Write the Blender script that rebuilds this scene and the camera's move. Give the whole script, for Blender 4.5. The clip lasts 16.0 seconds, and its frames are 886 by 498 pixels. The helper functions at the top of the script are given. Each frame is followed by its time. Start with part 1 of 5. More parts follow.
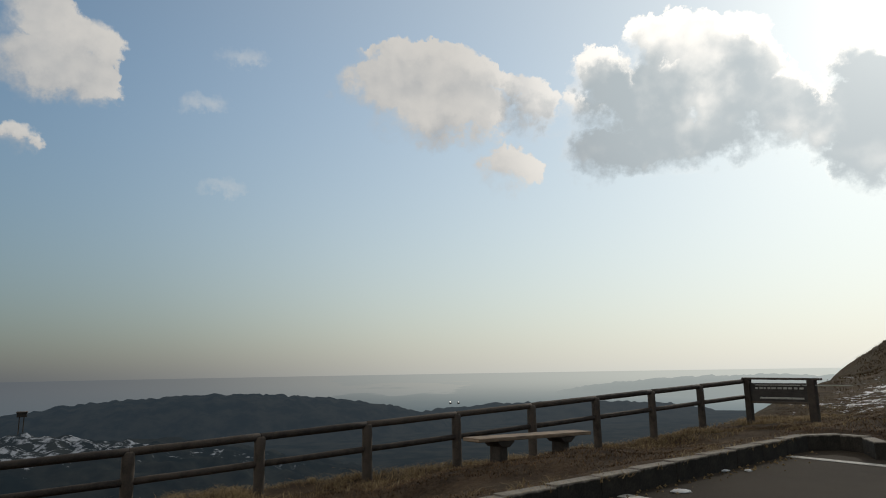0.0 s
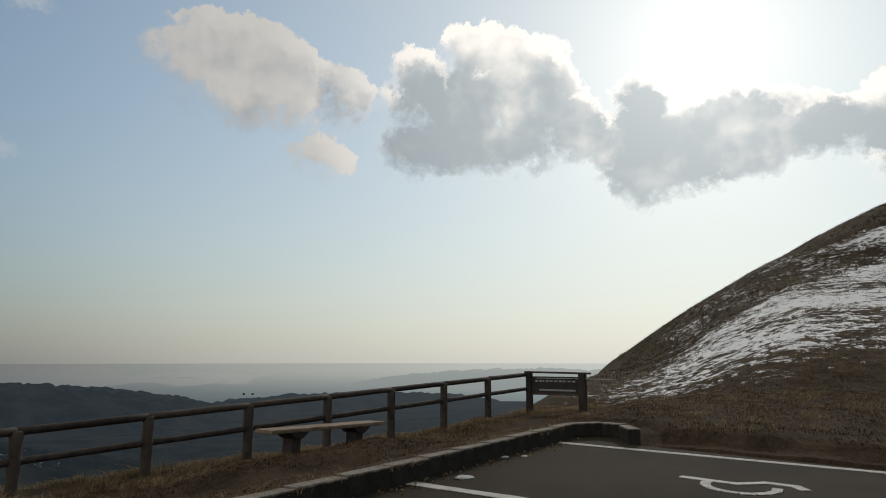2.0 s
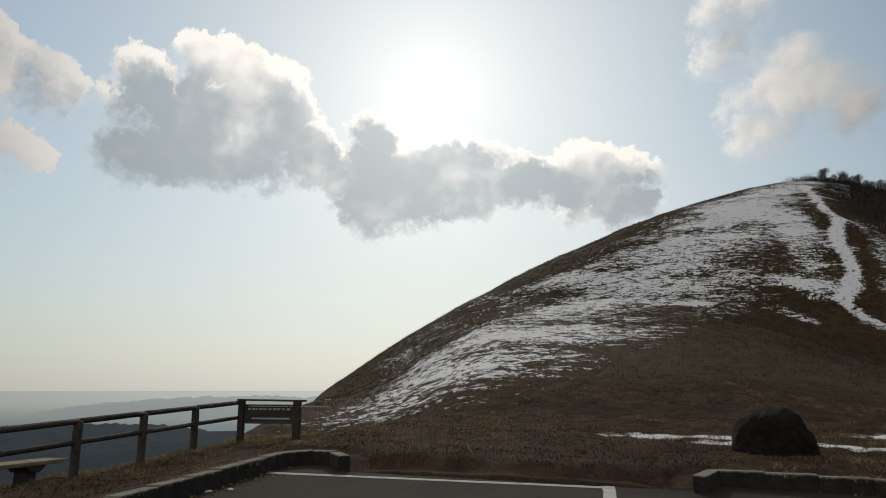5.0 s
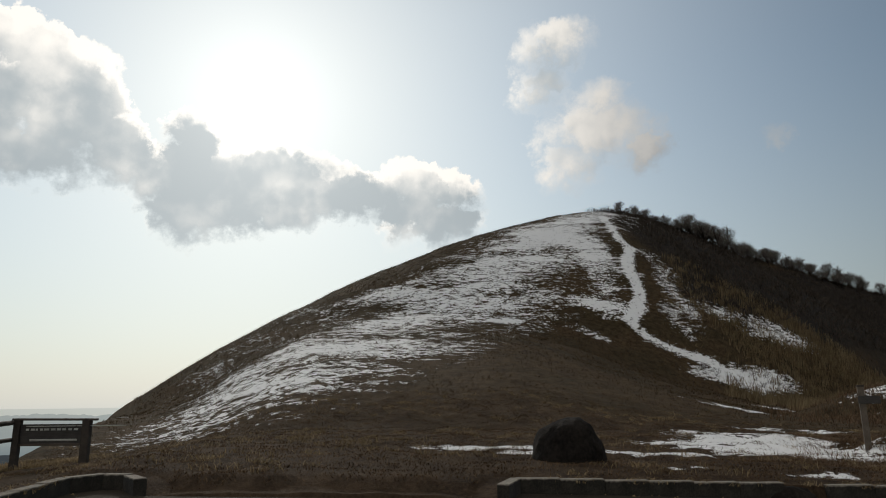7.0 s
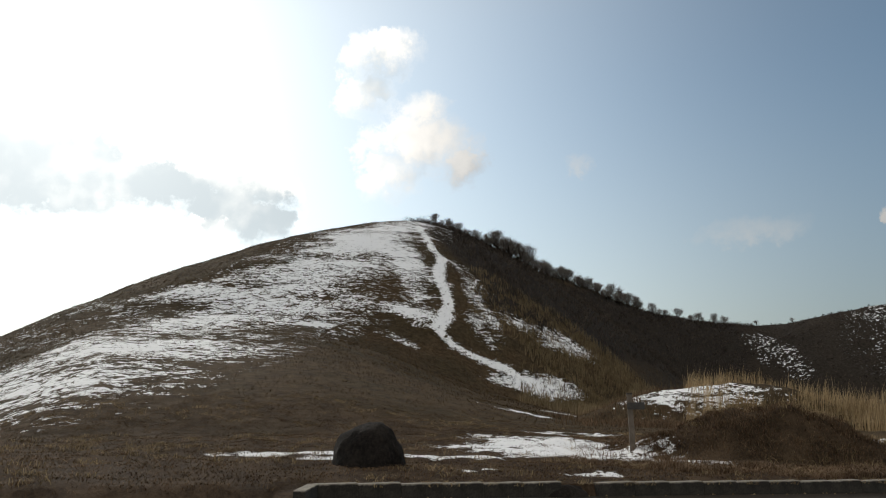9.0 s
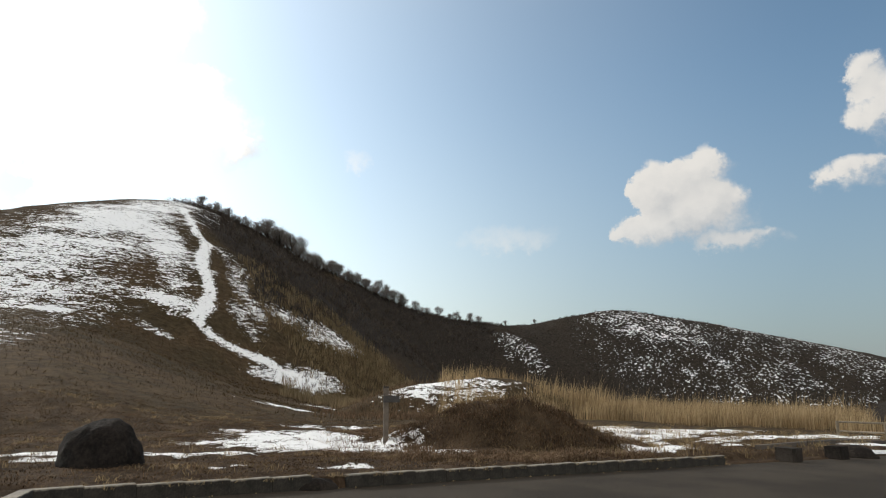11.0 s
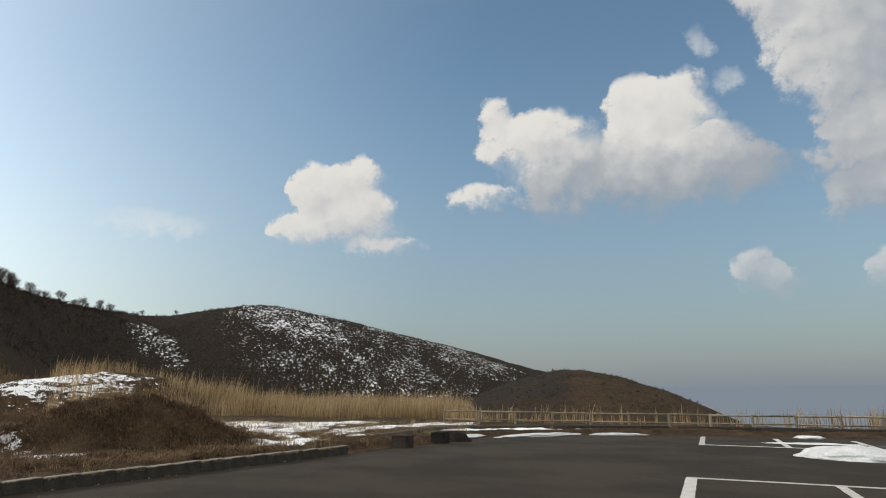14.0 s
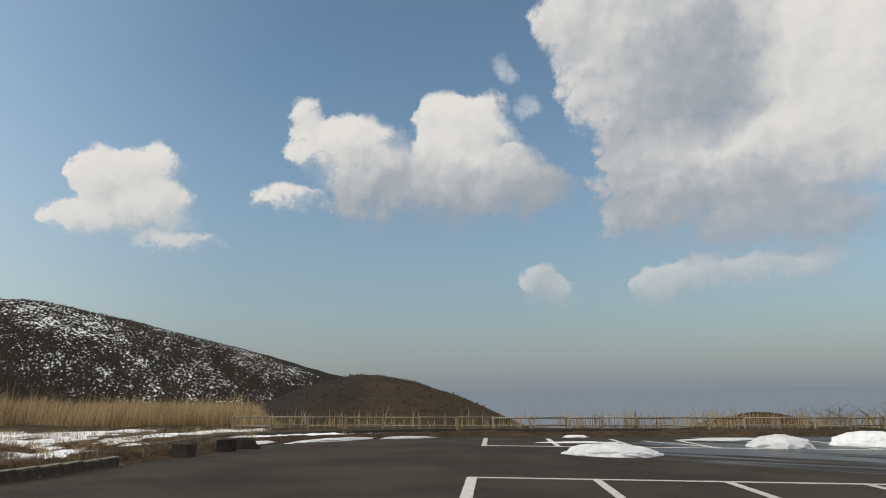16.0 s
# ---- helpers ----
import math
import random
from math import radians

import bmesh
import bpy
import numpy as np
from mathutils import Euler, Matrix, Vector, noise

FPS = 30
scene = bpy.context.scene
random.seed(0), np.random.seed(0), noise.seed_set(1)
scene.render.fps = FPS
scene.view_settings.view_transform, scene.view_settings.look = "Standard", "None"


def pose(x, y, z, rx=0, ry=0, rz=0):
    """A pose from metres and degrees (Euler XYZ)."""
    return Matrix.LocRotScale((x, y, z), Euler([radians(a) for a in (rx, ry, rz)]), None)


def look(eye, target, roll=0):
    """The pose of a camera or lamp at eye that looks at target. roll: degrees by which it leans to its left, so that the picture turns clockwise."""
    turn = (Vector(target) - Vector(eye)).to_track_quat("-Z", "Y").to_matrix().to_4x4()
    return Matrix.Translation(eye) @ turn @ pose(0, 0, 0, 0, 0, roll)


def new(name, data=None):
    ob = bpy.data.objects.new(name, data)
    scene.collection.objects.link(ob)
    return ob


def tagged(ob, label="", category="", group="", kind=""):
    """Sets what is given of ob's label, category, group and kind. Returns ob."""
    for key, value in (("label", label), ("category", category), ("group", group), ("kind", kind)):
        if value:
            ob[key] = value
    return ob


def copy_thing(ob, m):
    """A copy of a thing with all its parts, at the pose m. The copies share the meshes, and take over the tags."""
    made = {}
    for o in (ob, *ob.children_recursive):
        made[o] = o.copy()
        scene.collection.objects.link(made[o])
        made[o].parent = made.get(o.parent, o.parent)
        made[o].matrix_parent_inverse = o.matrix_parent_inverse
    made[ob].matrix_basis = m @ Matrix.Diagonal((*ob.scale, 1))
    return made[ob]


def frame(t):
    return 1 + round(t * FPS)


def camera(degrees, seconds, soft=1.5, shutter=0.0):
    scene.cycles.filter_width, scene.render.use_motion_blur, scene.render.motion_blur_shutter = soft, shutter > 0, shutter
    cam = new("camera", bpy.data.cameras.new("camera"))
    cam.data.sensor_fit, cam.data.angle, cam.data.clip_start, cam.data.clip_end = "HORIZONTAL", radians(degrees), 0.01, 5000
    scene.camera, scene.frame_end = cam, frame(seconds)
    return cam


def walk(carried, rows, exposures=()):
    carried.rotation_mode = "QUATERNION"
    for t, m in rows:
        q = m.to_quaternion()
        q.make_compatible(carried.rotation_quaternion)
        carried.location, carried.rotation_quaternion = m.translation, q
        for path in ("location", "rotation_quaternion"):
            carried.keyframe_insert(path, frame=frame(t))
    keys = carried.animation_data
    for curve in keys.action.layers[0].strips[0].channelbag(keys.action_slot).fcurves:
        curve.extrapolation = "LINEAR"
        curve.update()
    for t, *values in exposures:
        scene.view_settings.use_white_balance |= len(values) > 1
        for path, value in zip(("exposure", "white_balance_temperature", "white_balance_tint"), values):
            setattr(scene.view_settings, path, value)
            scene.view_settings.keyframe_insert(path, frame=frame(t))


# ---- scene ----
cam = camera(66.86, 16.0, 1.0)
PATH = [
    (0.0, pose(0.000, 0.000, 1.400, 100.13, 0.97, 0.01)),
    (0.5, pose(0.000, 0.000, 1.400, 99.91, 0.81, -4.90)),
    (1.0, pose(0.000, 0.000, 1.400, 99.65, 0.91, -9.42)),
    (1.5, pose(0.000, 0.000, 1.400, 99.38, 0.62, -13.14)),
    (2.0, pose(0.000, 0.000, 1.400, 99.26, -0.03, -16.76)),
    (2.5, pose(0.000, 0.000, 1.400, 99.31, -0.66, -20.60)),
    (3.0, pose(0.000, 0.000, 1.400, 99.41, -1.03, -24.56)),
    (3.5, pose(0.000, 0.000, 1.400, 99.84, -0.93, -28.64)),
    (4.0, pose(0.000, 0.000, 1.400, 100.41, -0.52, -32.47)),
    (6.5, pose(0.000, 0.000, 1.400, 102.63, 0.27, -51.77)),
    (7.0, pose(0.000, 0.000, 1.400, 102.66, 0.46, -55.46)),
    (7.5, pose(0.000, 0.000, 1.400, 102.61, 0.40, -59.31)),
    (8.0, pose(0.006, -0.012, 1.400, 102.72, 0.52, -63.14)),
    (8.5, pose(0.012, -0.024, 1.400, 102.88, 0.34, -67.10)),
    (11.0, pose(0.028, -0.106, 1.400, 102.34, 0.39, -91.19)),
    (11.5, pose(0.027, -0.122, 1.400, 102.05, 0.50, -95.86)),
    (12.0, pose(0.024, -0.139, 1.400, 101.99, 0.72, -100.62)),
    (12.5, pose(0.020, -0.158, 1.400, 101.94, 0.76, -106.20)),
    (13.0, pose(0.014, -0.175, 1.400, 101.76, 0.82, -111.24)),
    (13.5, pose(0.007, -0.190, 1.400, 101.67, 0.84, -116.09)),
    (14.0, pose(-0.000, -0.204, 1.400, 101.56, 0.95, -120.58)),
    (14.5, pose(-0.008, -0.217, 1.400, 101.47, 1.12, -124.77)),
    (15.0, pose(-0.017, -0.228, 1.400, 101.50, 1.37, -128.77)),
    (15.5, pose(-0.026, -0.239, 1.400, 101.57, 1.45, -132.99)),
    (16.0, pose(-0.038, -0.250, 1.400, 101.65, 1.06, -137.47)),
]
walk(cam, PATH, [(0.0, -0.79), (0.5, -0.88), (1.0, -0.93), (2.0, -0.93), (4.0, -1.0), (7.0, -0.92), (8.5, -0.52), (11.0, 0.25), (13.5, 0.22), (16.0, 0.2)])

# ---- daylight ----
SUN_AZ, SUN_EL = 39.2, 25.2


def node(tree, kind, *links, **values):
    """A node; links go to its inputs in order (sockets, or plain values), values are its settings."""
    n = tree.nodes.new("ShaderNode" + kind)
    for key, value in values.items():
        setattr(n, key, value)
    for i, v in enumerate(links):
        if isinstance(v, bpy.types.NodeSocket):
            tree.links.new(v, n.inputs[i])
        elif v is not None:
            n.inputs[i].default_value = v
    return n


def math_node(tree, op, a, b=None, c=None, clamp=False):
    return node(tree, "Math", a, b, c, operation=op, use_clamp=clamp).outputs[0]


def ramp01(tree, v, lo, hi, smooth=True):
    n = node(tree, "MapRange", v, lo, hi, 0.0, 1.0)
    n.interpolation_type = "SMOOTHSTEP" if smooth else "LINEAR"
    return n.outputs[0]


def mixed(tree, fac, a, b, blend="MIX"):
    n = node(tree, "Mix", data_type="RGBA", blend_type=blend)
    for i, v in ((0, fac), (6, a), (7, b)):
        if isinstance(v, bpy.types.NodeSocket):
            tree.links.new(v, n.inputs[i])
        else:
            n.inputs[i].default_value = v if i == 0 else (*v, 1)
    return n.outputs[2]


# clouds: soft lobes as bearing, height, half width and half height in degrees
WEST_BANK = [(-32.9, 24.4, 2.7, 2.9), (-29.4, 24.0, 2.7, 2.4), (-29.2, 21.6, 2.9, 1.6), (-33.5, 21.9, 2.9, 1.9), (-33.3, 28.2, 2.6, 2.2), (-33.6, 17.3, 1.6, 1.0)]
ROUND_PUFF = [(-3.9, 25.5, 3.6, 1.8), (0.7, 24.8, 3.6, 2.0), (3.8, 23.3, 2.5, 1.8), (-6.4, 23.9, 2.8, 1.6), (-1.9, 21.6, 4.1, 2.5), (2.2, 20.6, 3.5, 1.9), (6.1, 16.7, 2.7, 1.9)]
PUFF_VEIL = [(8.0, 21.8, 2.2, 2.5)]
GREY_TOP = [(18.3, 25.8, 1.9, 1.9), (21.6, 25.9, 2.5, 1.9), (14.1, 24.2, 1.9, 2.0), (24.9, 24.1, 3.4, 2.5)]
GREY_BODY = [(15.5, 20.2, 4.7, 3.6), (21.6, 20.8, 4.8, 3.9), (26.6, 20.0, 3.3, 3.3), (14.3, 16.9, 3.8, 1.8), (20.3, 16.9, 4.4, 2.0), (28.9, 18.3, 1.9, 2.5)]
LOW_BODY = [(36.0, 15.6, 4.6, 2.4), (42.5, 15.8, 5.0, 2.0), (33.5, 20.6, 2.0, 1.8), (32.5, 17.1, 2.9, 2.3), (37.8, 17.8, 4.7, 3.0), (43.4, 17.5, 4.9, 2.7), (48.1, 16.6, 2.5, 2.0), (33.9, 13.8, 2.9, 1.9)]
LOW_EAST = [(52.3, 17.8, 2.8, 2.1), (55.7, 16.9, 2.9, 2.4), (52.5, 14.4, 2.7, 2.1), (56.6, 14.3, 2.5, 1.6)]
HILL_CLOUD = [(64.9, 28.3, 3.1, 2.2), (67.5, 29.2, 2.5, 1.7), (64.3, 25.2, 2.5, 1.6), (70.2, 23.8, 3.2, 2.2), (71.9, 20.9, 3.5, 2.3), (67.1, 21.3, 3.0, 2.1), (66.4, 18.6, 2.4, 1.4), (74.2, 19.7, 1.8, 1.3)]
SMALL_CLOUD = [(110.1, 16.5, 2.2, 1.8), (113.6, 17.3, 2.0, 1.8), (111.6, 14.4, 3.7, 2.2), (109.2, 13.4, 3.2, 1.1), (114.6, 14.1, 2.7, 2.2), (116.1, 11.7, 3.0, 0.9)]
EAST_TOP = [(125.8, 22.7, 1.6, 1.4), (127.7, 20.0, 3.2, 2.3), (131.2, 20.6, 3.3, 2.0), (138.3, 22.0, 2.7, 2.4), (141.6, 22.5, 2.3, 2.1), (140.6, 18.8, 4.6, 3.2), (124.1, 16.0, 2.5, 1.2)]
EAST_BASE = [(134.1, 16.4, 5.9, 3.2), (140.7, 15.7, 4.6, 2.6), (144.5, 17.0, 3.5, 2.5), (147.2, 16.2, 2.6, 1.6)]
BIG_TOP = [(149.4, 29.6, 2.8, 2.6), (153.8, 28.6, 5.3, 3.4), (153.0, 25.3, 4.3, 3.1), (153.2, 22.1, 3.8, 2.2)]
BIG_GREY = [(166.5, 15.6, 5.0, 2.6), (162.5, 25.5, 3.6, 5.0), (155.5, 19.3, 3.6, 2.2), (158.3, 25.4, 4.6, 4.2), (159.7, 21.7, 4.0, 2.6), (155.5, 15.9, 4.5, 2.7), (154.4, 12.8, 2.7, 1.8), (160.6, 13.5, 5.5, 3.1), (165.4, 11.8, 5.0, 2.1), (169.4, 10.9, 3.6, 1.8)]
BIG_BRIGHT = [(167.1, 25.7, 3.2, 4.3), (171.0, 23.1, 4.0, 5.0), (166.7, 19.6, 3.9, 3.7), (170.2, 16.8, 4.0, 3.6), (173.9, 20.4, 3.7, 7.6), (159.8, 17.7, 5.6, 2.2)]
LOW_ROLL = [(146.4, 8.1, 1.8, 2.0), (148.0, 7.5, 1.6, 1.3), (155.8, 7.6, 2.0, 2.1), (158.9, 8.3, 3.4, 1.8), (163.8, 7.9, 3.5, 1.5), (167.6, 8.0, 2.2, 1.5)]
# each with its tone, from deep and grey to thin and bright
CLOUDS = ((WEST_BANK, 0.72), (ROUND_PUFF, 0.82), (PUFF_VEIL, 0.30), (GREY_TOP, 0.55), (GREY_BODY, 0.16), (LOW_BODY, 0.10), (LOW_EAST, 0.30), (HILL_CLOUD, 0.75),
          (SMALL_CLOUD, 0.80), (EAST_TOP, 0.85), (EAST_BASE, 0.22), (BIG_TOP, 0.60), (BIG_GREY, 0.26), (BIG_BRIGHT, 0.85), (LOW_ROLL, 0.50))
WISPS = [(-17.3, 25.4, 1.9, 0.8), (-20.3, 21.3, 1.8, 0.9), (-18.5, 15.2, 1.8, 0.7), (97.0, 13.2, 4.0, 1.0), (83.6, 19.4, 1.0, 1.0), (145.7, 23.2, 1.2, 0.9), (143.8, 26.3, 0.8, 1.2)]


def haze_colour(tree, off):
    """The colour of the low haze by the angle from the sun, in degrees."""
    r = node(tree, "ValToRGB", math_node(tree, "MULTIPLY", off, 0.01))
    for spot, col in zip(HAZE_AT, HAZE):
        e = r.color_ramp.elements.new(spot)
        e.color = (*col, 1)
    r.color_ramp.elements.remove(r.color_ramp.elements[0])
    r.color_ramp.elements.remove(r.color_ramp.elements[-1])
    return r.outputs[0]


HAZE_AT = (0.20, 0.32, 0.47, 0.63, 0.78, 0.99)
HAZE = ((0.76, 0.74, 0.66), (0.68, 0.66, 0.58), (0.575, 0.565, 0.51), (0.335, 0.345, 0.345), (0.205, 0.228, 0.258), (0.185, 0.218, 0.255))


def build_world():
    world = bpy.data.worlds.new("sky")
    world.use_nodes = True
    scene.world = world
    t = world.node_tree
    t.nodes.clear()
    sky = node(t, "TexSky", sky_type="NISHITA", sun_disc=False, sun_elevation=radians(SUN_EL), sun_rotation=radians(SUN_AZ),
               altitude=300.0, air_density=1.0, dust_density=0.5, ozone_density=1.5)
    way = node(t, "TexCoord").outputs["Generated"]
    sep = node(t, "SeparateXYZ", node(t, "VectorMath", way, operation="NORMALIZE").outputs[0]).outputs
    el = math_node(t, "MULTIPLY", math_node(t, "ARCSINE", sep[2]), 57.29578)
    az = math_node(t, "MULTIPLY", math_node(t, "ARCTAN2", sep[0], sep[1]), 57.29578)
    p = node(t, "CombineXYZ", az, el, 0.0).outputs[0]
    # angle from the sun
    a, e = radians(SUN_AZ), radians(SUN_EL)
    sun_way = (math.sin(a) * math.cos(e), math.cos(a) * math.cos(e), math.sin(e))
    cosine = node(t, "VectorMath", way, sun_way, operation="DOT_PRODUCT").outputs["Value"]
    off = math_node(t, "MULTIPLY", math_node(t, "ARCCOSINE", math_node(t, "MINIMUM", cosine, 1.0)), 57.29578)
    # billows push the lobes about
    w1 = node(t, "TexNoise", p, None, 0.16, 3.0, 0.5).outputs["Color"]
    s1 = node(t, "VectorMath", w1, (0.5, 0.5, 0.5), operation="SUBTRACT").outputs[0]
    torn = node(t, "TexNoise", p, None, 0.5, 7.0, 0.64).outputs["Color"]
    torn_v = node(t, "VectorMath", torn, (0.5, 0.5, 0.5), operation="SUBTRACT").outputs[0]
    q = node(t, "VectorMath", s1, (3.0, 2.6, 0), p, operation="MULTIPLY_ADD").outputs[0]
    q = node(t, "VectorMath", torn_v, (3.2, 2.8, 0), q, operation="MULTIPLY_ADD").outputs[0]
    curl = node(t, "TexNoise", p, None, 1.3, 4.0, 0.6).outputs["Color"]
    curl_v = node(t, "VectorMath", curl, (0.5, 0.5, 0.5), operation="SUBTRACT").outputs[0]
    # crisp curls toward the sun, soft flanks away from it
    hot = ramp01(t, off, 75.0, 45.0)
    curl_by = math_node(t, "MULTIPLY_ADD", hot, 1.05, 0.35)
    q = node(t, "VectorMath", curl_v, node(t, "CombineXYZ", curl_by, curl_by, 0.0).outputs[0], q, operation="MULTIPLY_ADD").outputs[0]
    fields, lit, tones = None, None, None
    for cloud, tone in CLOUDS:
        for ca, ce, ra, re in cloud:
            d = node(t, "VectorMath", q, (1 / (1.4 * ra), 1 / (1.4 * re), 0), (-ca / (1.4 * ra), -ce / (1.4 * re), 0), operation="MULTIPLY_ADD").outputs[0]
            r2 = node(t, "VectorMath", d, d, operation="DOT_PRODUCT").outputs["Value"]
            w = math_node(t, "SUBTRACT", 1.0, r2, clamp=True)
            fields = w if fields is None else math_node(t, "ADD", fields, w)
            side = math.copysign(min(1.0, abs(SUN_AZ - ca) / 40.0), SUN_AZ - ca)
            up = node(t, "VectorMath", d, (0.55 * side, 0.9, 0), operation="DOT_PRODUCT").outputs["Value"]
            lit = math_node(t, "MULTIPLY", w, up) if lit is None else math_node(t, "MULTIPLY_ADD", w, up, lit)
            tones = math_node(t, "MULTIPLY", w, tone) if tones is None else math_node(t, "MULTIPLY_ADD", w, tone, tones)
    thin = None
    for ca, ce, ra, re in WISPS:
        d = node(t, "VectorMath", q, (1 / (1.5 * ra), 1 / (1.5 * re), 0), (-ca / (1.5 * ra), -ce / (1.5 * re), 0), operation="MULTIPLY_ADD").outputs[0]
        r2 = node(t, "VectorMath", d, d, operation="DOT_PRODUCT").outputs["Value"]
        w = math_node(t, "SUBTRACT", 1.0, r2, clamp=True)
        thin = w if thin is None else math_node(t, "ADD", thin, w)
    fine = node(t, "SeparateColor", torn).outputs[1]

    def puffs(shift):
        v = node(t, "VectorMath", torn_v, (1.6, 1.6, 0), node(t, "VectorMath", p, shift, operation="ADD").outputs[0], operation="MULTIPLY_ADD").outputs[0]
        n = node(t, "TexVoronoi", v, feature="SMOOTH_F1", normalize=True)
        n.inputs["Scale"].default_value, n.inputs["Detail"].default_value = 0.30, 2.0
        n.inputs["Roughness"].default_value, n.inputs["Smoothness"].default_value = 0.55, 0.35
        return n.outputs["Distance"]

    puff = puffs((0, 0, 0))
    toward = math_node(t, "SUBTRACT", puffs((-0.6, 0.8, 0)), puff)
    lump = math_node(t, "MULTIPLY_ADD", puff, -0.75, math_node(t, "MULTIPLY", fine, 1.5))
    edge = math_node(t, "MULTIPLY_ADD", math_node(t, "ADD", lump, -0.45), ramp01(t, fields, 0.0, 0.40), fields)
    mean_lit = math_node(t, "DIVIDE", lit, math_node(t, "MAXIMUM", fields, 0.08))
    mean_tone = math_node(t, "DIVIDE", tones, math_node(t, "MAXIMUM", fields, 0.02))
    wide = math_node(t, "MULTIPLY_ADD", ramp01(t, mean_lit, 0.35, -0.50), 1.5, 0.16)
    wide = math_node(t, "MULTIPLY_ADD", hot, -0.22, math_node(t, "ADD", wide, 0.22))
    over_hill = math_node(t, "MULTIPLY", ramp01(t, az, 58.0, 64.0), ramp01(t, az, 90.0, 80.0))
    wide = math_node(t, "MULTIPLY_ADD", over_hill, 0.7, wide)
    cover_n = node(t, "MapRange", edge, 0.30, math_node(t, "ADD", wide, 0.34), 0.0, 1.0)
    cover_n.interpolation_type = "SMOOTHSTEP"
    cover = cover_n.outputs[0]
    # clear sky, whitened by haze low down and round the sun
    clear = node(t, "VectorMath", sky.outputs[0], (0.114, 0.121, 0.112), operation="MULTIPLY").outputs[0]
    haze_fac = math_node(t, "POWER", ramp01(t, el, 27.0, -1.0, smooth=False), 1.7)
    dim = math_node(t, "MULTIPLY_ADD", ramp01(t, az, 40.0, -32.0), -0.48, 1.0)
    low_air = node(t, "VectorMath", haze_colour(t, off), node(t, "CombineXYZ", dim, dim, dim).outputs[0], operation="MULTIPLY").outputs[0]
    base = mixed(t, haze_fac, clear, low_air)
    base = mixed(t, math_node(t, "MULTIPLY", math_node(t, "POWER", ramp01(t, off, 75.0, 8.0, smooth=False), 1.5), 0.68), base, (0.82, 0.87, 0.86))
    glow = math_node(t, "POWER", 2.718, math_node(t, "MULTIPLY", off, -1 / 9.0))
    aureole = math_node(t, "MULTIPLY", glow, 0.42)
    air = node(t, "VectorMath", node(t, "CombineXYZ", aureole, aureole, aureole).outputs[0], (1.0, 0.98, 0.93), base, operation="MULTIPLY_ADD").outputs[0]
    # clouds: lit flanks away from the sun, bright rims and grey hearts in front of it
    near_sun = ramp01(t, off, 36.0, 20.0)
    billow = math_node(t, "MULTIPLY_ADD", toward, 0.70, math_node(t, "MULTIPLY", math_node(t, "SUBTRACT", fine, 0.5), 0.28))
    bright = math_node(t, "ADD", math_node(t, "MULTIPLY_ADD", mean_lit, 0.42, mean_tone), billow)
    front = mixed(t, ramp01(t, bright, 0.05, 1.15), (0.285, 0.32, 0.36), (0.66, 0.64, 0.605))
    rim = ramp01(t, edge, 1.15, 0.34)
    broad = math_node(t, "MULTIPLY", math_node(t, "SUBTRACT", node(t, "SeparateColor", w1).outputs[0], 0.5), 2.2)
    through_light = math_node(t, "ADD", math_node(t, "MULTIPLY_ADD", rim, 1.05, bright), broad)
    back = mixed(t, ramp01(t, through_light, 0.05, 1.15), (0.44, 0.50, 0.53), (1.15, 1.10, 1.02))
    body = mixed(t, near_sun, front, back)
    veil = math_node(t, "MULTIPLY", glow, 0.55)
    body = node(t, "VectorMath", node(t, "CombineXYZ", veil, veil, veil).outputs[0], (1.0, 0.97, 0.9), body, operation="MULTIPLY_ADD").outputs[0]
    low = ramp01(t, el, 2.0, 16.0)
    soft = math_node(t, "MULTIPLY", cover, math_node(t, "MULTIPLY_ADD", low, 0.72, 0.28))
    whole = mixed(t, soft, air, body)
    wisp = math_node(t, "MULTIPLY", ramp01(t, math_node(t, "MULTIPLY", thin, fine), 0.12, 0.7), 0.5)
    whole = mixed(t, wisp, whole, (0.66, 0.66, 0.64))
    # the sky over the sea is the brighter half
    boost = math_node(t, "MULTIPLY_ADD", ramp01(t, az, 105.0, 52.0), 0.62, 1.0)
    whole = node(t, "VectorMath", whole, node(t, "CombineXYZ", boost, boost, boost).outputs[0], operation="MULTIPLY").outputs[0]
    # unseen broken cloud, added overhead and behind to brighten and warm the land
    fill_deck = node(t, "TexNoise", way, None, 2.4, 5.0, 0.6).outputs["Fac"]
    over = ramp01(t, el, 31.0, 46.0)
    behind = math_node(t, "MULTIPLY", ramp01(t, math_node(t, "COSINE", math_node(t, "MULTIPLY", math_node(t, "ADD", az, 110.0), 0.0174533)), 0.30, 0.65), ramp01(t, el, 2.0, 9.0))
    share = math_node(t, "MULTIPLY", math_node(t, "MAXIMUM", over, behind), ramp01(t, fill_deck, 0.34, 0.56))
    whole = mixed(t, share, whole, mixed(t, behind, (0.66, 0.62, 0.56), (1.12, 1.07, 0.99)))
    out = node(t, "OutputWorld")
    t.links.new(node(t, "Background", whole, 1.0).outputs[0], out.inputs[0])


build_world()
sun = new("sun", bpy.data.lights.new("sun", "SUN"))
sun.data.energy, sun.data.angle, sun.data.color = 1.7, radians(2.0), (1.0, 0.93, 0.82)
sun.matrix_world = look((60 * math.sin(radians(SUN_AZ)), 60 * math.cos(radians(SUN_AZ)), 60 * math.tan(radians(SUN_EL))), (0, 0, 0))


# ---- materials ----
def material(name):
    m = bpy.data.materials.new(name)
    m.use_nodes = True
    t = m.node_tree
    return m, t, t.nodes["Principled BSDF"]


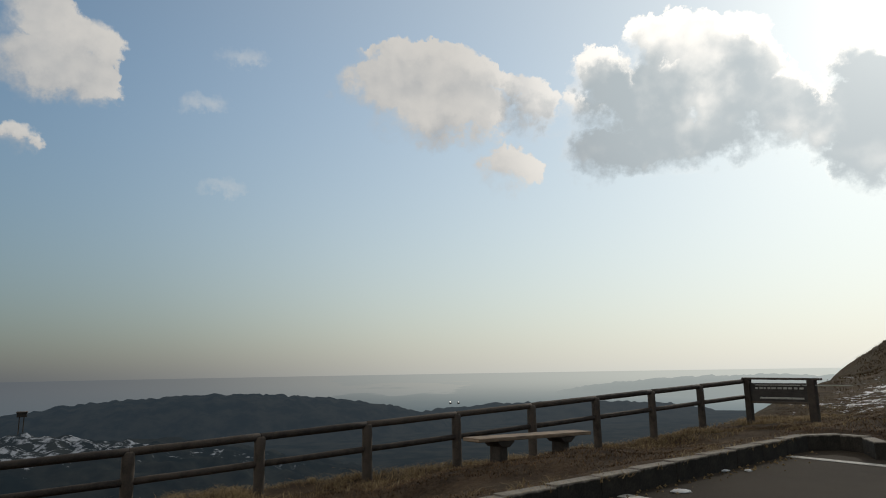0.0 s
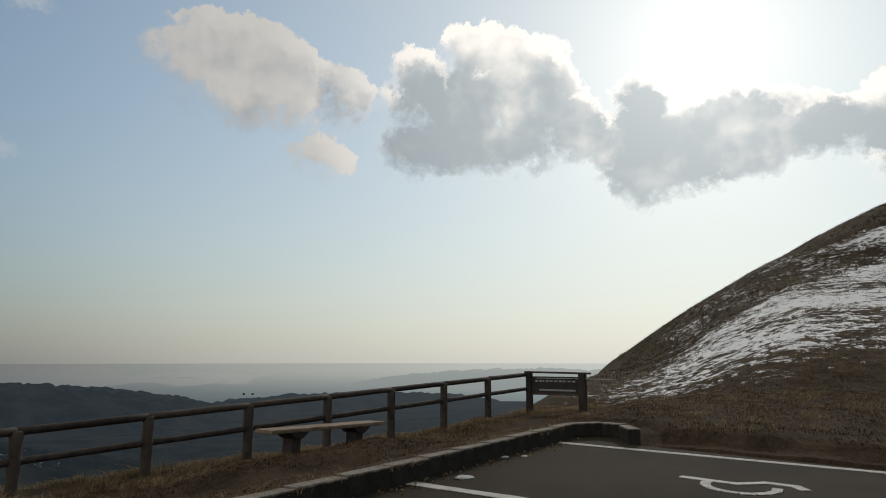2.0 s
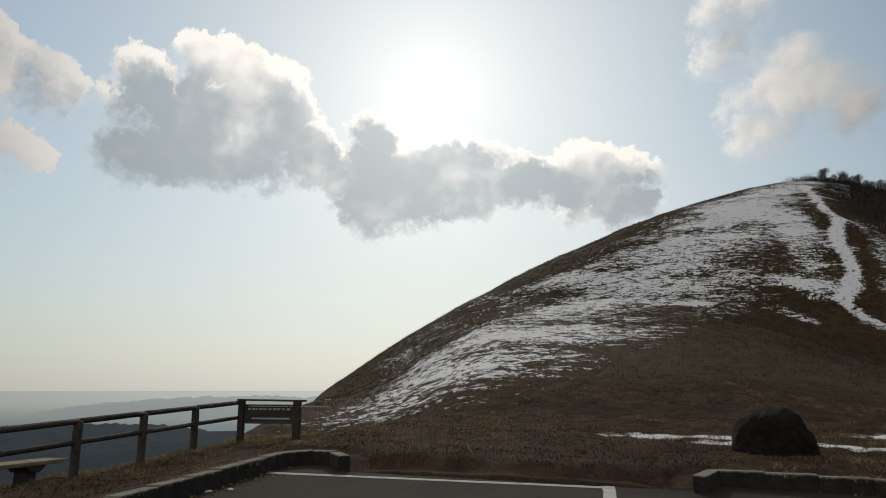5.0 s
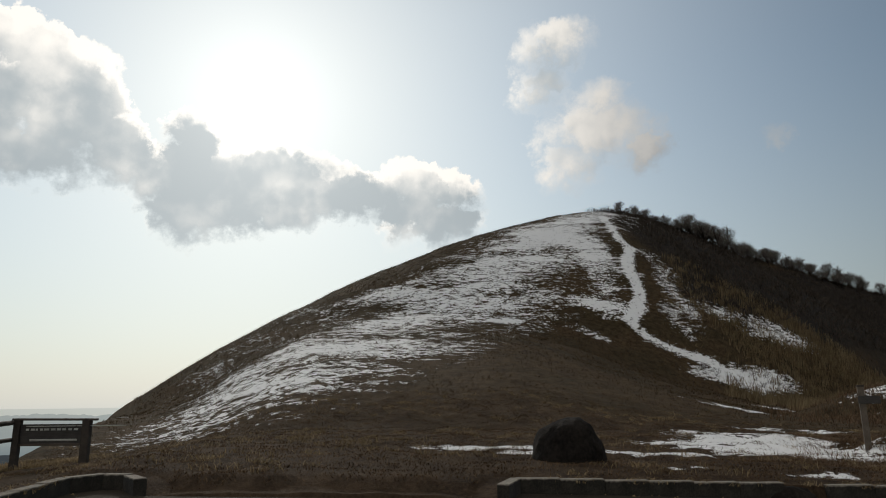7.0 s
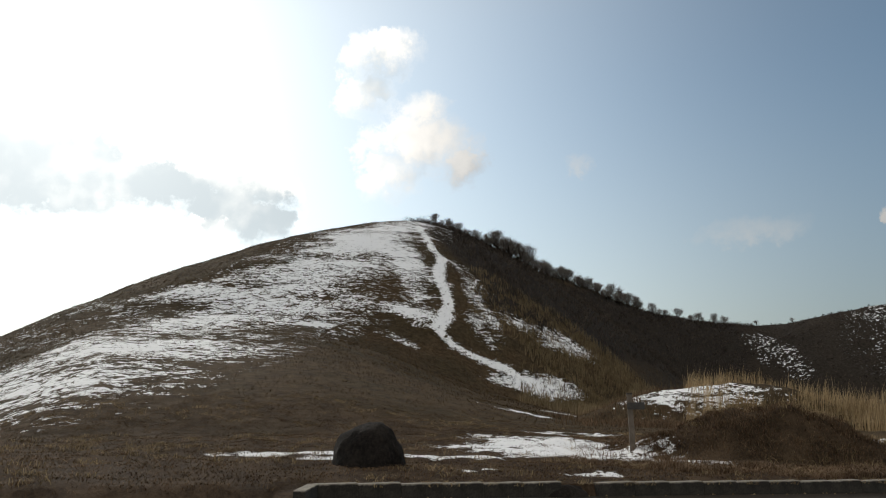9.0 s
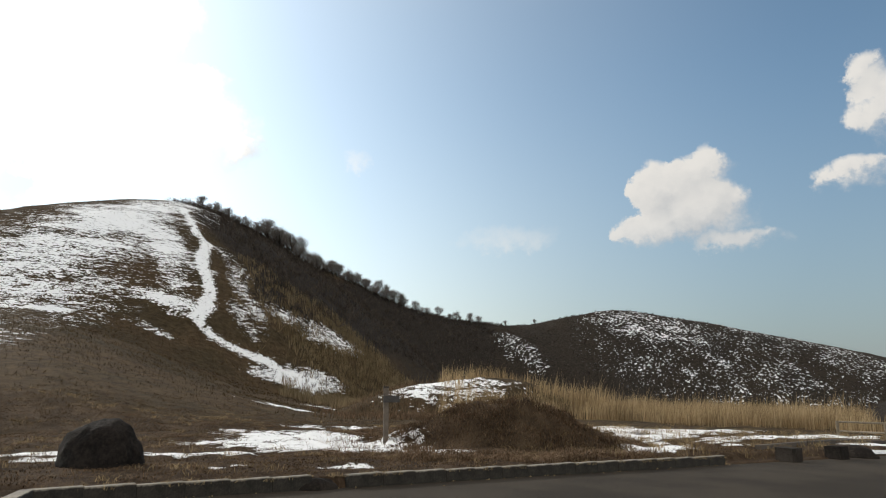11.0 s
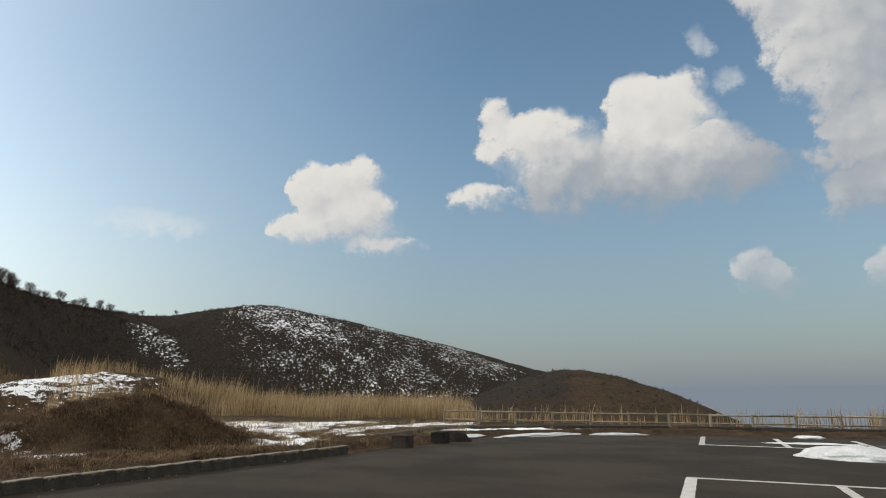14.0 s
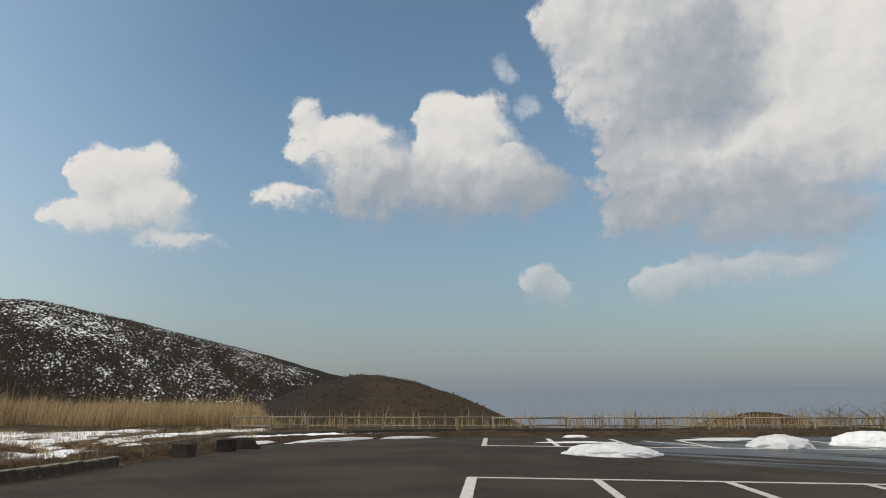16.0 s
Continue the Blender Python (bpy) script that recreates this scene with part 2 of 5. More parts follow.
def rough_mat(name, dark, light, scale=8.0, fine=60.0, rough=0.85, bump_height=0.01, spread=0.12, metal=0.0):
    """A worn matt surface: two scales of blotches, fine relief, and a small change from piece to piece."""
    m, t, bsdf = material(name)
    co = node(t, "TexCoord").outputs["Object"]
    big = node(t, "TexNoise", co, None, scale, 4.0, 0.6).outputs["Fac"]
    small = node(t, "TexNoise", co, None, fine, 4.0, 0.65).outputs["Fac"]
    v = math_node(t, "MULTIPLY_ADD", small, 0.5, math_node(t, "MULTIPLY", big, 0.5))
    rnd = node(t, "ObjectInfo").outputs["Random"]
    v = math_node(t, "MULTIPLY_ADD", math_node(t, "SUBTRACT", rnd, 0.5), spread * 2, v)
    t.links.new(mixed(t, ramp01(t, v, 0.3, 0.7), dark, light), bsdf.inputs["Base Color"])
    bsdf.inputs["Roughness"].default_value = rough
    bsdf.inputs["Metallic"].default_value = metal
    bsdf.inputs["Specular IOR Level"].default_value = 0.5 if rough < 0.85 else 0.12
    b = node(t, "Bump")
    b.inputs["Strength"].default_value, b.inputs["Distance"].default_value = 0.6, bump_height
    t.links.new(v, b.inputs["Height"])
    t.links.new(b.outputs[0], bsdf.inputs["Normal"])
    return m


def wood_mat(name, dark, light, rough=0.8):
    """Weathered wood with grain along the object's x axis."""
    m, t, bsdf = material(name)
    co = node(t, "TexCoord").outputs["Object"]
    st = node(t, "Mapping", co)
    st.inputs["Scale"].default_value = (1.5, 22.0, 22.0)
    grain = node(t, "TexNoise", st.outputs[0], None, 3.0, 5.0, 0.65).outputs["Fac"]
    blot = node(t, "TexNoise", co, None, 4.0, 3.0, 0.5).outputs["Fac"]
    v = math_node(t, "MULTIPLY_ADD", blot, 0.45, math_node(t, "MULTIPLY", grain, 0.55))
    t.links.new(mixed(t, ramp01(t, v, 0.3, 0.7), dark, light), bsdf.inputs["Base Color"])
    bsdf.inputs["Roughness"].default_value = rough
    b = node(t, "Bump")
    b.inputs["Strength"].default_value, b.inputs["Distance"].default_value = 0.5, 0.008
    t.links.new(v, b.inputs["Height"])
    t.links.new(b.outputs[0], bsdf.inputs["Normal"])
    return m


def ground_mat():
    """Dry winter grass and soil, with snow lying where the cover allows."""
    m, t, bsdf = material("dry_grass_and_snow")
    co = node(t, "TexCoord").outputs["Object"]
    big = node(t, "TexNoise", co, None, 0.12, 5.0, 0.6).outputs["Fac"]
    mid = node(t, "TexNoise", co, None, 1.6, 5.0, 0.65).outputs["Fac"]
    st = node(t, "Mapping", co)
    st.inputs["Scale"].default_value = (6.0, 6.0, 2.5)
    fine = node(t, "TexNoise", st.outputs[0], None, 3.0, 6.0, 0.7).outputs["Fac"]
    v = math_node(t, "MULTIPLY_ADD", fine, 0.5, math_node(t, "MULTIPLY", mid, 0.5))
    straw = mixed(t, ramp01(t, v, 0.32, 0.68), (0.026, 0.018, 0.011), (0.110, 0.074, 0.040))
    soil = mixed(t, ramp01(t, v, 0.32, 0.68), (0.022, 0.017, 0.010), (0.085, 0.062, 0.034))
    earth = mixed(t, ramp01(t, big, 0.40, 0.62), straw, soil)
    scrub = node(t, "Attribute", attribute_name="scrub").outputs["Fac"]
    earth = mixed(t, scrub, earth, mixed(t, ramp01(t, v, 0.35, 0.65), (0.014, 0.012, 0.010), (0.048, 0.040, 0.033)))
    # a separate brown for the ground near the car park
    near_soil = node(t, "Attribute", attribute_name="near_soil").outputs["Fac"]
    earth = mixed(t, near_soil, earth, mixed(t, ramp01(t, v, 0.3, 0.7), (0.022, 0.015, 0.010), (0.100, 0.067, 0.042)))
    snow = node(t, "Attribute", attribute_name="snow").outputs["Fac"]
    # long drifts across the slope, torn by tufts
    sm = node(t, "Mapping", co)
    sm.inputs["Scale"].default_value = (0.09, 0.09, 0.50)
    drift = node(t, "TexNoise", sm.outputs[0], None, 1.0, 3.0, 0.5, 2.0).outputs["Fac"]
    sf = node(t, "Mapping", co)
    sf.inputs["Scale"].default_value = (0.75, 0.75, 3.4)
    streak = node(t, "TexNoise", sf.outputs[0], None, 1.0, 6.0, 0.66, 2.0).outputs["Fac"]
    tuft = node(t, "TexNoise", co, None, 3.2, 4.0, 0.72).outputs["Fac"]
    n = math_node(t, "MULTIPLY_ADD", tuft, 0.36, math_node(t, "MULTIPLY_ADD", streak, 0.40, math_node(t, "MULTIPLY", drift, 0.24)))
    # among bushes it lies in small flecks
    clump = node(t, "TexNoise", co, None, 0.16, 4.0, 0.6).outputs["Fac"]
    fleck = math_node(t, "MULTIPLY_ADD", node(t, "TexNoise", co, None, 1.25, 3.0, 0.68).outputs["Fac"], 0.72, math_node(t, "MULTIPLY", clump, 0.28))
    n = node(t, "Mix", scrub, None, n, fleck).outputs[0]
    lvl = math_node(t, "ADD", snow, math_node(t, "MULTIPLY", math_node(t, "SUBTRACT", n, 0.5), 6.6))
    lvl = math_node(t, "MULTIPLY_ADD", scrub, -0.14, lvl)
    white = math_node(t, "MULTIPLY", ramp01(t, lvl, 0.47, 0.55), ramp01(t, snow, 0.03, 0.10))
    snow_col = mixed(t, ramp01(t, tuft, 0.35, 0.65), (0.84, 0.84, 0.84), (0.93, 0.93, 0.925))
    t.links.new(mixed(t, white, earth, snow_col), bsdf.inputs["Base Color"])
    bsdf.inputs["Roughness"].default_value = 0.9
    bsdf.inputs["Specular IOR Level"].default_value = 0.05
    b = node(t, "Bump")
    b.inputs["Strength"].default_value, b.inputs["Distance"].default_value = 0.8, 0.09
    t.links.new(v, b.inputs["Height"])
    t.links.new(b.outputs[0], bsdf.inputs["Normal"])
    return m


def painted_air(t, co, scale):
    """How much bright air to paint in at this distance, and its colour."""
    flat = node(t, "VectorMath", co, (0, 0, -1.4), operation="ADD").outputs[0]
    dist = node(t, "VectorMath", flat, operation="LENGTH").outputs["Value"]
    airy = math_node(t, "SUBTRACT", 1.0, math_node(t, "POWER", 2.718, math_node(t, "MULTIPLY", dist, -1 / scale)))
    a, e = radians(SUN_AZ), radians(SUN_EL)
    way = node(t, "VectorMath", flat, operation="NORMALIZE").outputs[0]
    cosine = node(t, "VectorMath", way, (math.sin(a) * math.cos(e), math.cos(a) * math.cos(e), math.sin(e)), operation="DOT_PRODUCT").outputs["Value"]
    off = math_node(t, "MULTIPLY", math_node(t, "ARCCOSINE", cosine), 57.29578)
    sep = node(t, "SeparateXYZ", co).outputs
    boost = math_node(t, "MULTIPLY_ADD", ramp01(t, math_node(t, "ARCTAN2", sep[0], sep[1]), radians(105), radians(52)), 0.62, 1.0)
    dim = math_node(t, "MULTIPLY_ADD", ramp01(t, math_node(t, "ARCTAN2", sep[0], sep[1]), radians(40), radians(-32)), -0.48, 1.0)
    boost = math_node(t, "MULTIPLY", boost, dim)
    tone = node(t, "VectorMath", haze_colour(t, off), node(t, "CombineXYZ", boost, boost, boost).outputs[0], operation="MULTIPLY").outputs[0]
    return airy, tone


def far_mat():
    """The plain and the sea far below, with bright air painted on as emission."""
    m, t, bsdf = material("far_plain_haze_glow")
    co = node(t, "TexCoord").outputs["Object"]
    mp = node(t, "Mapping", co)
    mp.inputs["Scale"].default_value = (0.010, 0.0032, 1.0)
    n = node(t, "TexNoise", mp.outputs[0], None, 1.0, 6.0, 0.6).outputs["Fac"]
    land = mixed(t, ramp01(t, n, 0.4, 0.6), (0.035, 0.075, 0.085), (0.085, 0.12, 0.12))
    water = node(t, "Attribute", attribute_name="water").outputs["Fac"]
    lvl = ramp01(t, math_node(t, "MULTIPLY_ADD", math_node(t, "SUBTRACT", n, 0.5), 2.2, water), 0.45, 0.6)
    col = mixed(t, lvl, land, (0.20, 0.25, 0.27))
    t.links.new(col, bsdf.inputs["Base Color"])
    t.links.new(math_node(t, "MULTIPLY_ADD", lvl, -0.45, 0.9), bsdf.inputs["Roughness"])
    airy, tone = painted_air(t, co, 620.0)
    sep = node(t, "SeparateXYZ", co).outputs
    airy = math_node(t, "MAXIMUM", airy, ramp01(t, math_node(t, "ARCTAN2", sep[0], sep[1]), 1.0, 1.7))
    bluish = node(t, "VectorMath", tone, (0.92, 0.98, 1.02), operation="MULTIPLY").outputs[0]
    near_haze = node(t, "VectorMath", tone, (0.36, 0.48, 0.60), operation="MULTIPLY").outputs[0]
    blue = mixed(t, ramp01(t, airy, 0.5, 0.97), near_haze, bluish)
    # water strips are lightened within the painted haze
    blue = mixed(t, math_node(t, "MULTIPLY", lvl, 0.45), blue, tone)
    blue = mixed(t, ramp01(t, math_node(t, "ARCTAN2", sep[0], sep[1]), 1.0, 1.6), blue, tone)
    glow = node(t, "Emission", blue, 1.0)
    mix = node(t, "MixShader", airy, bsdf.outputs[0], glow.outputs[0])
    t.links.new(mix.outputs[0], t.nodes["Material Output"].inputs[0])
    return m


def ridge_mat():
    """Wooded ridge, its blue haze painted on as emission that grows with distance."""
    m, t, bsdf = material("woods_haze_glow")
    co = node(t, "TexCoord").outputs["Object"]
    n = node(t, "TexNoise", co, None, 0.08, 6.0, 0.65).outputs["Fac"]
    snow = node(t, "Attribute", attribute_name="snow").outputs["Fac"]
    fleck = ramp01(t, math_node(t, "ADD", snow, math_node(t, "SUBTRACT", node(t, "TexNoise", co, None, 0.35, 4.0, 0.7).outputs["Fac"], 0.5)), 0.5, 0.62)
    wood = mixed(t, ramp01(t, n, 0.35, 0.65), (0.008, 0.012, 0.012), (0.030, 0.031, 0.026))
    t.links.new(mixed(t, fleck, wood, (0.36, 0.38, 0.41)), bsdf.inputs["Base Color"])
    bsdf.inputs["Roughness"].default_value = 0.95
    bsdf.inputs["Specular IOR Level"].default_value = 0.0
    airy, tone = painted_air(t, co, 1500.0)
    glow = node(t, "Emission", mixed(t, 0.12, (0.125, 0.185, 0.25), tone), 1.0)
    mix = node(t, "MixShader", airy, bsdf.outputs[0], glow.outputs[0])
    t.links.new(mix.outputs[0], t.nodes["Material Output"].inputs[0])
    return m


def asphalt_mat():
    m, t, bsdf = material("asphalt")
    co = node(t, "TexCoord").outputs["Object"]
    grit = node(t, "TexNoise", co, None, 90.0, 3.0, 0.7).outputs["Fac"]
    patch = node(t, "TexNoise", co, None, 0.35, 5.0, 0.6).outputs["Fac"]
    wet_n = node(t, "Mapping", co)
    wet_n.inputs["Rotation"].default_value = (0, 0, radians(-45))
    wet_n.inputs["Scale"].default_value = (0.10, 0.55, 1.0)
    wet = node(t, "TexNoise", wet_n.outputs[0], None, 1.0, 4.0, 0.55).outputs["Fac"]
    dry = mixed(t, ramp01(t, patch, 0.38, 0.62), (0.020, 0.016, 0.012), (0.048, 0.039, 0.029))
    dry = mixed(t, ramp01(t, grit, 0.35, 0.75), dry, (0.062, 0.051, 0.039))
    wetness = node(t, "Attribute", attribute_name="wet").outputs["Fac"]
    fac = ramp01(t, math_node(t, "ADD", wetness, math_node(t, "MULTIPLY", math_node(t, "SUBTRACT", wet, 0.5), 1.6)), 0.45, 0.7)
    t.links.new(mixed(t, fac, dry, (0.030, 0.030, 0.032)), bsdf.inputs["Base Color"])
    r = math_node(t, "MULTIPLY_ADD", fac, -0.62, 0.92)
    t.links.new(r, bsdf.inputs["Roughness"])
    bsdf.inputs["Specular IOR Level"].default_value = 0.1
    b = node(t, "Bump")
    b.inputs["Strength"].default_value, b.inputs["Distance"].default_value = 0.5, 0.004
    t.links.new(grit, b.inputs["Height"])
    t.links.new(b.outputs[0], bsdf.inputs["Normal"])
    return m


def kerb_mat():
    """Concrete kerb, dark on its face and pale along the top."""
    m, t, bsdf = material("kerb_concrete")
    co = node(t, "TexCoord").outputs["Object"]
    big = node(t, "TexNoise", co, None, 5.0, 5.0, 0.65).outputs["Fac"]
    small = node(t, "TexNoise", co, None, 45.0, 3.0, 0.65).outputs["Fac"]
    v = math_node(t, "MULTIPLY_ADD", small, 0.5, math_node(t, "MULTIPLY", big, 0.5))
    face_col = mixed(t, ramp01(t, v, 0.35, 0.65), (0.012, 0.010, 0.007), (0.042, 0.035, 0.026))
    top_col = mixed(t, ramp01(t, v, 0.35, 0.65), (0.13, 0.112, 0.090), (0.30, 0.265, 0.215))
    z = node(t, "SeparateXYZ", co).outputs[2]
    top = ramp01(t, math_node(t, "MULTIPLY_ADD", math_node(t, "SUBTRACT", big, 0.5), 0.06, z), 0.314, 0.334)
    t.links.new(mixed(t, top, face_col, top_col), bsdf.inputs["Base Color"])
    bsdf.inputs["Roughness"].default_value = 0.92
    b = node(t, "Bump")
    b.inputs["Strength"].default_value, b.inputs["Distance"].default_value = 0.7, 0.012
    t.links.new(v, b.inputs["Height"])
    t.links.new(b.outputs[0], bsdf.inputs["Normal"])
    return m


M_GROUND, M_FAR, M_RIDGE, M_ASPHALT = ground_mat(), far_mat(), ridge_mat(), asphalt_mat()
M_KERB = kerb_mat()
M_PAINT = rough_mat("worn_line_paint", (0.36, 0.345, 0.31), (0.62, 0.60, 0.56), 5.0, 45.0, 0.8, 0.002)
M_LOG = rough_mat("brown_imitation_log", (0.026, 0.019, 0.014), (0.085, 0.064, 0.047), 6.0, 50.0, 0.75, 0.006)
M_RAIL_OLD = rough_mat("pale_weathered_timber", (0.15, 0.12, 0.085), (0.36, 0.30, 0.22), 6.0, 50.0, 0.85, 0.004)
M_SEAT = wood_mat("bench_plank", (0.11, 0.075, 0.048), (0.32, 0.23, 0.15))
M_BOARD = wood_mat("dark_sign_board", (0.025, 0.022, 0.020), (0.06, 0.052, 0.046))
M_SIGN_TEXT = rough_mat("faded_sign_lettering", (0.30, 0.30, 0.27), (0.52, 0.52, 0.47), 9.0, 60.0, 0.7, 0.001)
M_STONE = rough_mat("dark_boulder", (0.006, 0.005, 0.0045), (0.026, 0.021, 0.017), 2.2, 18.0, 0.95, 0.05)
M_BLOCK = rough_mat("weathered_block", (0.014, 0.011, 0.009), (0.055, 0.045, 0.036), 3.0, 30.0, 0.9, 0.01)
M_SNOW = rough_mat("old_snow", (0.52, 0.52, 0.52), (0.80, 0.80, 0.79), 3.0, 22.0, 0.75, 0.03)
M_POST = wood_mat("grey_post", (0.055, 0.041, 0.030), (0.15, 0.118, 0.088))
M_METAL = rough_mat("dull_metal", (0.2, 0.2, 0.2), (0.4, 0.4, 0.4), 5, 40, 0.5, 0.001, 0.05, 0.8)


def blade_mat(name, dark, light, rough=0.8, sheer=0.0):
    """Dry stems, each with a shade of its own; sheer ones let the low sun through."""
    m, t, bsdf = material(name)
    r = node(t, "NewGeometry").outputs["Random Per Island"]
    co = node(t, "TexCoord").outputs["Object"]
    n = node(t, "TexNoise", co, None, 0.6, 3.0, 0.5).outputs["Fac"]
    v = math_node(t, "MULTIPLY_ADD", n, 0.75, math_node(t, "MULTIPLY", r, 0.45))
    col = mixed(t, ramp01(t, v, 0.2, 0.95), dark, light)
    t.links.new(col, bsdf.inputs["Base Color"])
    bsdf.inputs["Roughness"].default_value = rough
    bsdf.inputs["Specular IOR Level"].default_value = 0.05
    if sheer:
        mix = node(t, "MixShader", sheer, bsdf.outputs[0], node(t, "BsdfTranslucent", col).outputs[0])
        t.links.new(mix.outputs[0], t.nodes["Material Output"].inputs[0])
    return m


M_STRAW = blade_mat("straw", (0.07, 0.047, 0.025), (0.42, 0.31, 0.17), 0.8, 0.4)
M_TURF = blade_mat("dry_turf", (0.028, 0.018, 0.012), (0.185, 0.120, 0.068))
M_SLOPE = blade_mat("slope_straw", (0.024, 0.017, 0.010), (0.12, 0.082, 0.044))
M_HEATH = blade_mat("brown_heath", (0.050, 0.033, 0.022), (0.22, 0.145, 0.088))
M_PAMPAS = blade_mat("pampas_straw", (0.15, 0.098, 0.047), (0.52, 0.385, 0.22), 0.8, 0.35)
M_REED = blade_mat("olive_straw", (0.085, 0.060, 0.033), (0.33, 0.245, 0.140), 0.8, 0.3)
M_TWIG = blade_mat("bare_twigs", (0.030, 0.024, 0.019), (0.105, 0.084, 0.068))
M_SPRAY = blade_mat("grey_twig_spray", (0.085, 0.072, 0.062), (0.22, 0.19, 0.165))
M_BARK = rough_mat("bark", (0.022, 0.018, 0.015), (0.075, 0.060, 0.050), 6, 40, 0.95, 0.01)

# ---- terrain ----
LOT_SLOPE = 0.03
KERB_P, KERB_U, KERB_N = np.array((0.38, 5.71)), np.array((0.785, 0.620)), np.array((-0.620, 0.785))
LOT = np.array([(-30.0, -18.3), (4.74, 9.14), (5.35, 9.05), (5.2, 8.2), (7.94, 4.6), (8.62, 4.64), (16.22, -7.08), (19.27, -11.96),
                (21.3, -15.0), (21.25, -18.1), (19.26, -22.65), (9.08, -32.9), (-8.0, -49.4), (-45.0, -32.0)])
PLATEAU = np.array([(-29.0, -7.0), (-4.9, 10.7), (8.8, 20.0), (47.0, 77.0), (75.0, 125.0), (260.0, 90.0), (260.0, -70.0), (75.0, -46.0),
                    (31.5, -19.5), (12.8, -38.0), (-10.0, -62.0), (-60.0, -40.0)])
PLAIN_Z = -34.0


def sd_poly(x, y, poly):
    """Signed distance to a polygon, negative inside."""
    best, inside = np.full(x.shape, 1e12), np.zeros(x.shape, bool)
    for (ax, ay), (bx, by) in zip(poly, np.roll(poly, -1, 0)):
        ex, ey = bx - ax, by - ay
        k = np.clip(((x - ax) * ex + (y - ay) * ey) / (ex * ex + ey * ey), 0, 1)
        best = np.minimum(best, (x - ax - k * ex) ** 2 + (y - ay - k * ey) ** 2)
        cross = ((ay > y) != (by > y)) & (x < (bx - ax) * (y - ay) / (by - ay + 1e-12) + ax)
        inside ^= cross
    return np.where(inside, -1, 1) * np.sqrt(best)


def sstep(a, b, v):
    k = np.clip((v - a) / (b - a), 0, 1)
    return k * k * (3 - 2 * k)


def bump(x, y, az, d, h, ra, rb, th, p, q):
    """A rounded hill at a bearing and distance from the car park."""
    az = np.radians(az)
    dx, dy = x - d * np.sin(az), y - d * np.cos(az)
    u, v = (dx * np.cos(th) + dy * np.sin(th)) / ra, (-dx * np.sin(th) + dy * np.cos(th)) / rb
    k = 1 - np.sqrt(u * u + v * v) ** q
    return h * np.where(k > 0, np.abs(k) ** p, 3.0 * k)


def swell(x, y, az, d, h, ra, rb, th, q):
    az = np.radians(az)
    dx, dy = x - d * np.sin(az), y - d * np.cos(az)
    u, v = (dx * np.cos(th) + dy * np.sin(th)) / ra, (-dx * np.sin(th) + dy * np.cos(th)) / rb
    return np.maximum(h * (1 - np.sqrt(u * u + v * v) ** q), -60.0)


def vnoise(x, y, seed=0):
    """Smooth value noise, -1 to 1."""
    x, y = np.asarray(x, float) + seed * 17.3, np.asarray(y, float) - seed * 9.1
    i, j = np.floor(x), np.floor(y)
    u, v = x - i, y - j
    u, v = u * u * (3 - 2 * u), v * v * (3 - 2 * v)
    r = lambda a, b: np.modf(np.abs(np.sin(a * 12.9898 + b * 78.233 + seed) * 43758.5453))[0]
    top = r(i, j) * (1 - u) + r(i + 1, j) * u
    low = r(i, j + 1) * (1 - u) + r(i + 1, j + 1) * u
    return 2 * (top * (1 - v) + low * v) - 1


def hills(x, y):
    parts = (bump(x, y, 69.6, 168.6, 48.3, 114.3, 66.6, -0.113, 0.853, 1.303), bump(x, y, 81.8, 214.9, 37.35, 115.9, 38.7, -0.932, 1.151, 1.368),
             bump(x, y, 105.4, 242.8, 32.1, 142.6, 43.6, -1.73, 1.044, 1.194))
    z = sum(np.clip(b, 0, None) ** 3 for b in parts) ** (1 / 3.0) + np.minimum(np.maximum(np.maximum(*parts[:2]), parts[2]), 0) - 1.5
    # the low eastern hill and a knoll run on down into the valley
    z = np.maximum(z, swell(x, y, 131.1, 150.5, 11.8, 34.7, 53.5, 0.868, 1.526) - 7.4)
    return np.maximum(z, swell(x, y, 162.0, 130.0, 3.2, 12.5, 12.0, 0.31, 2.0) - 7.1)


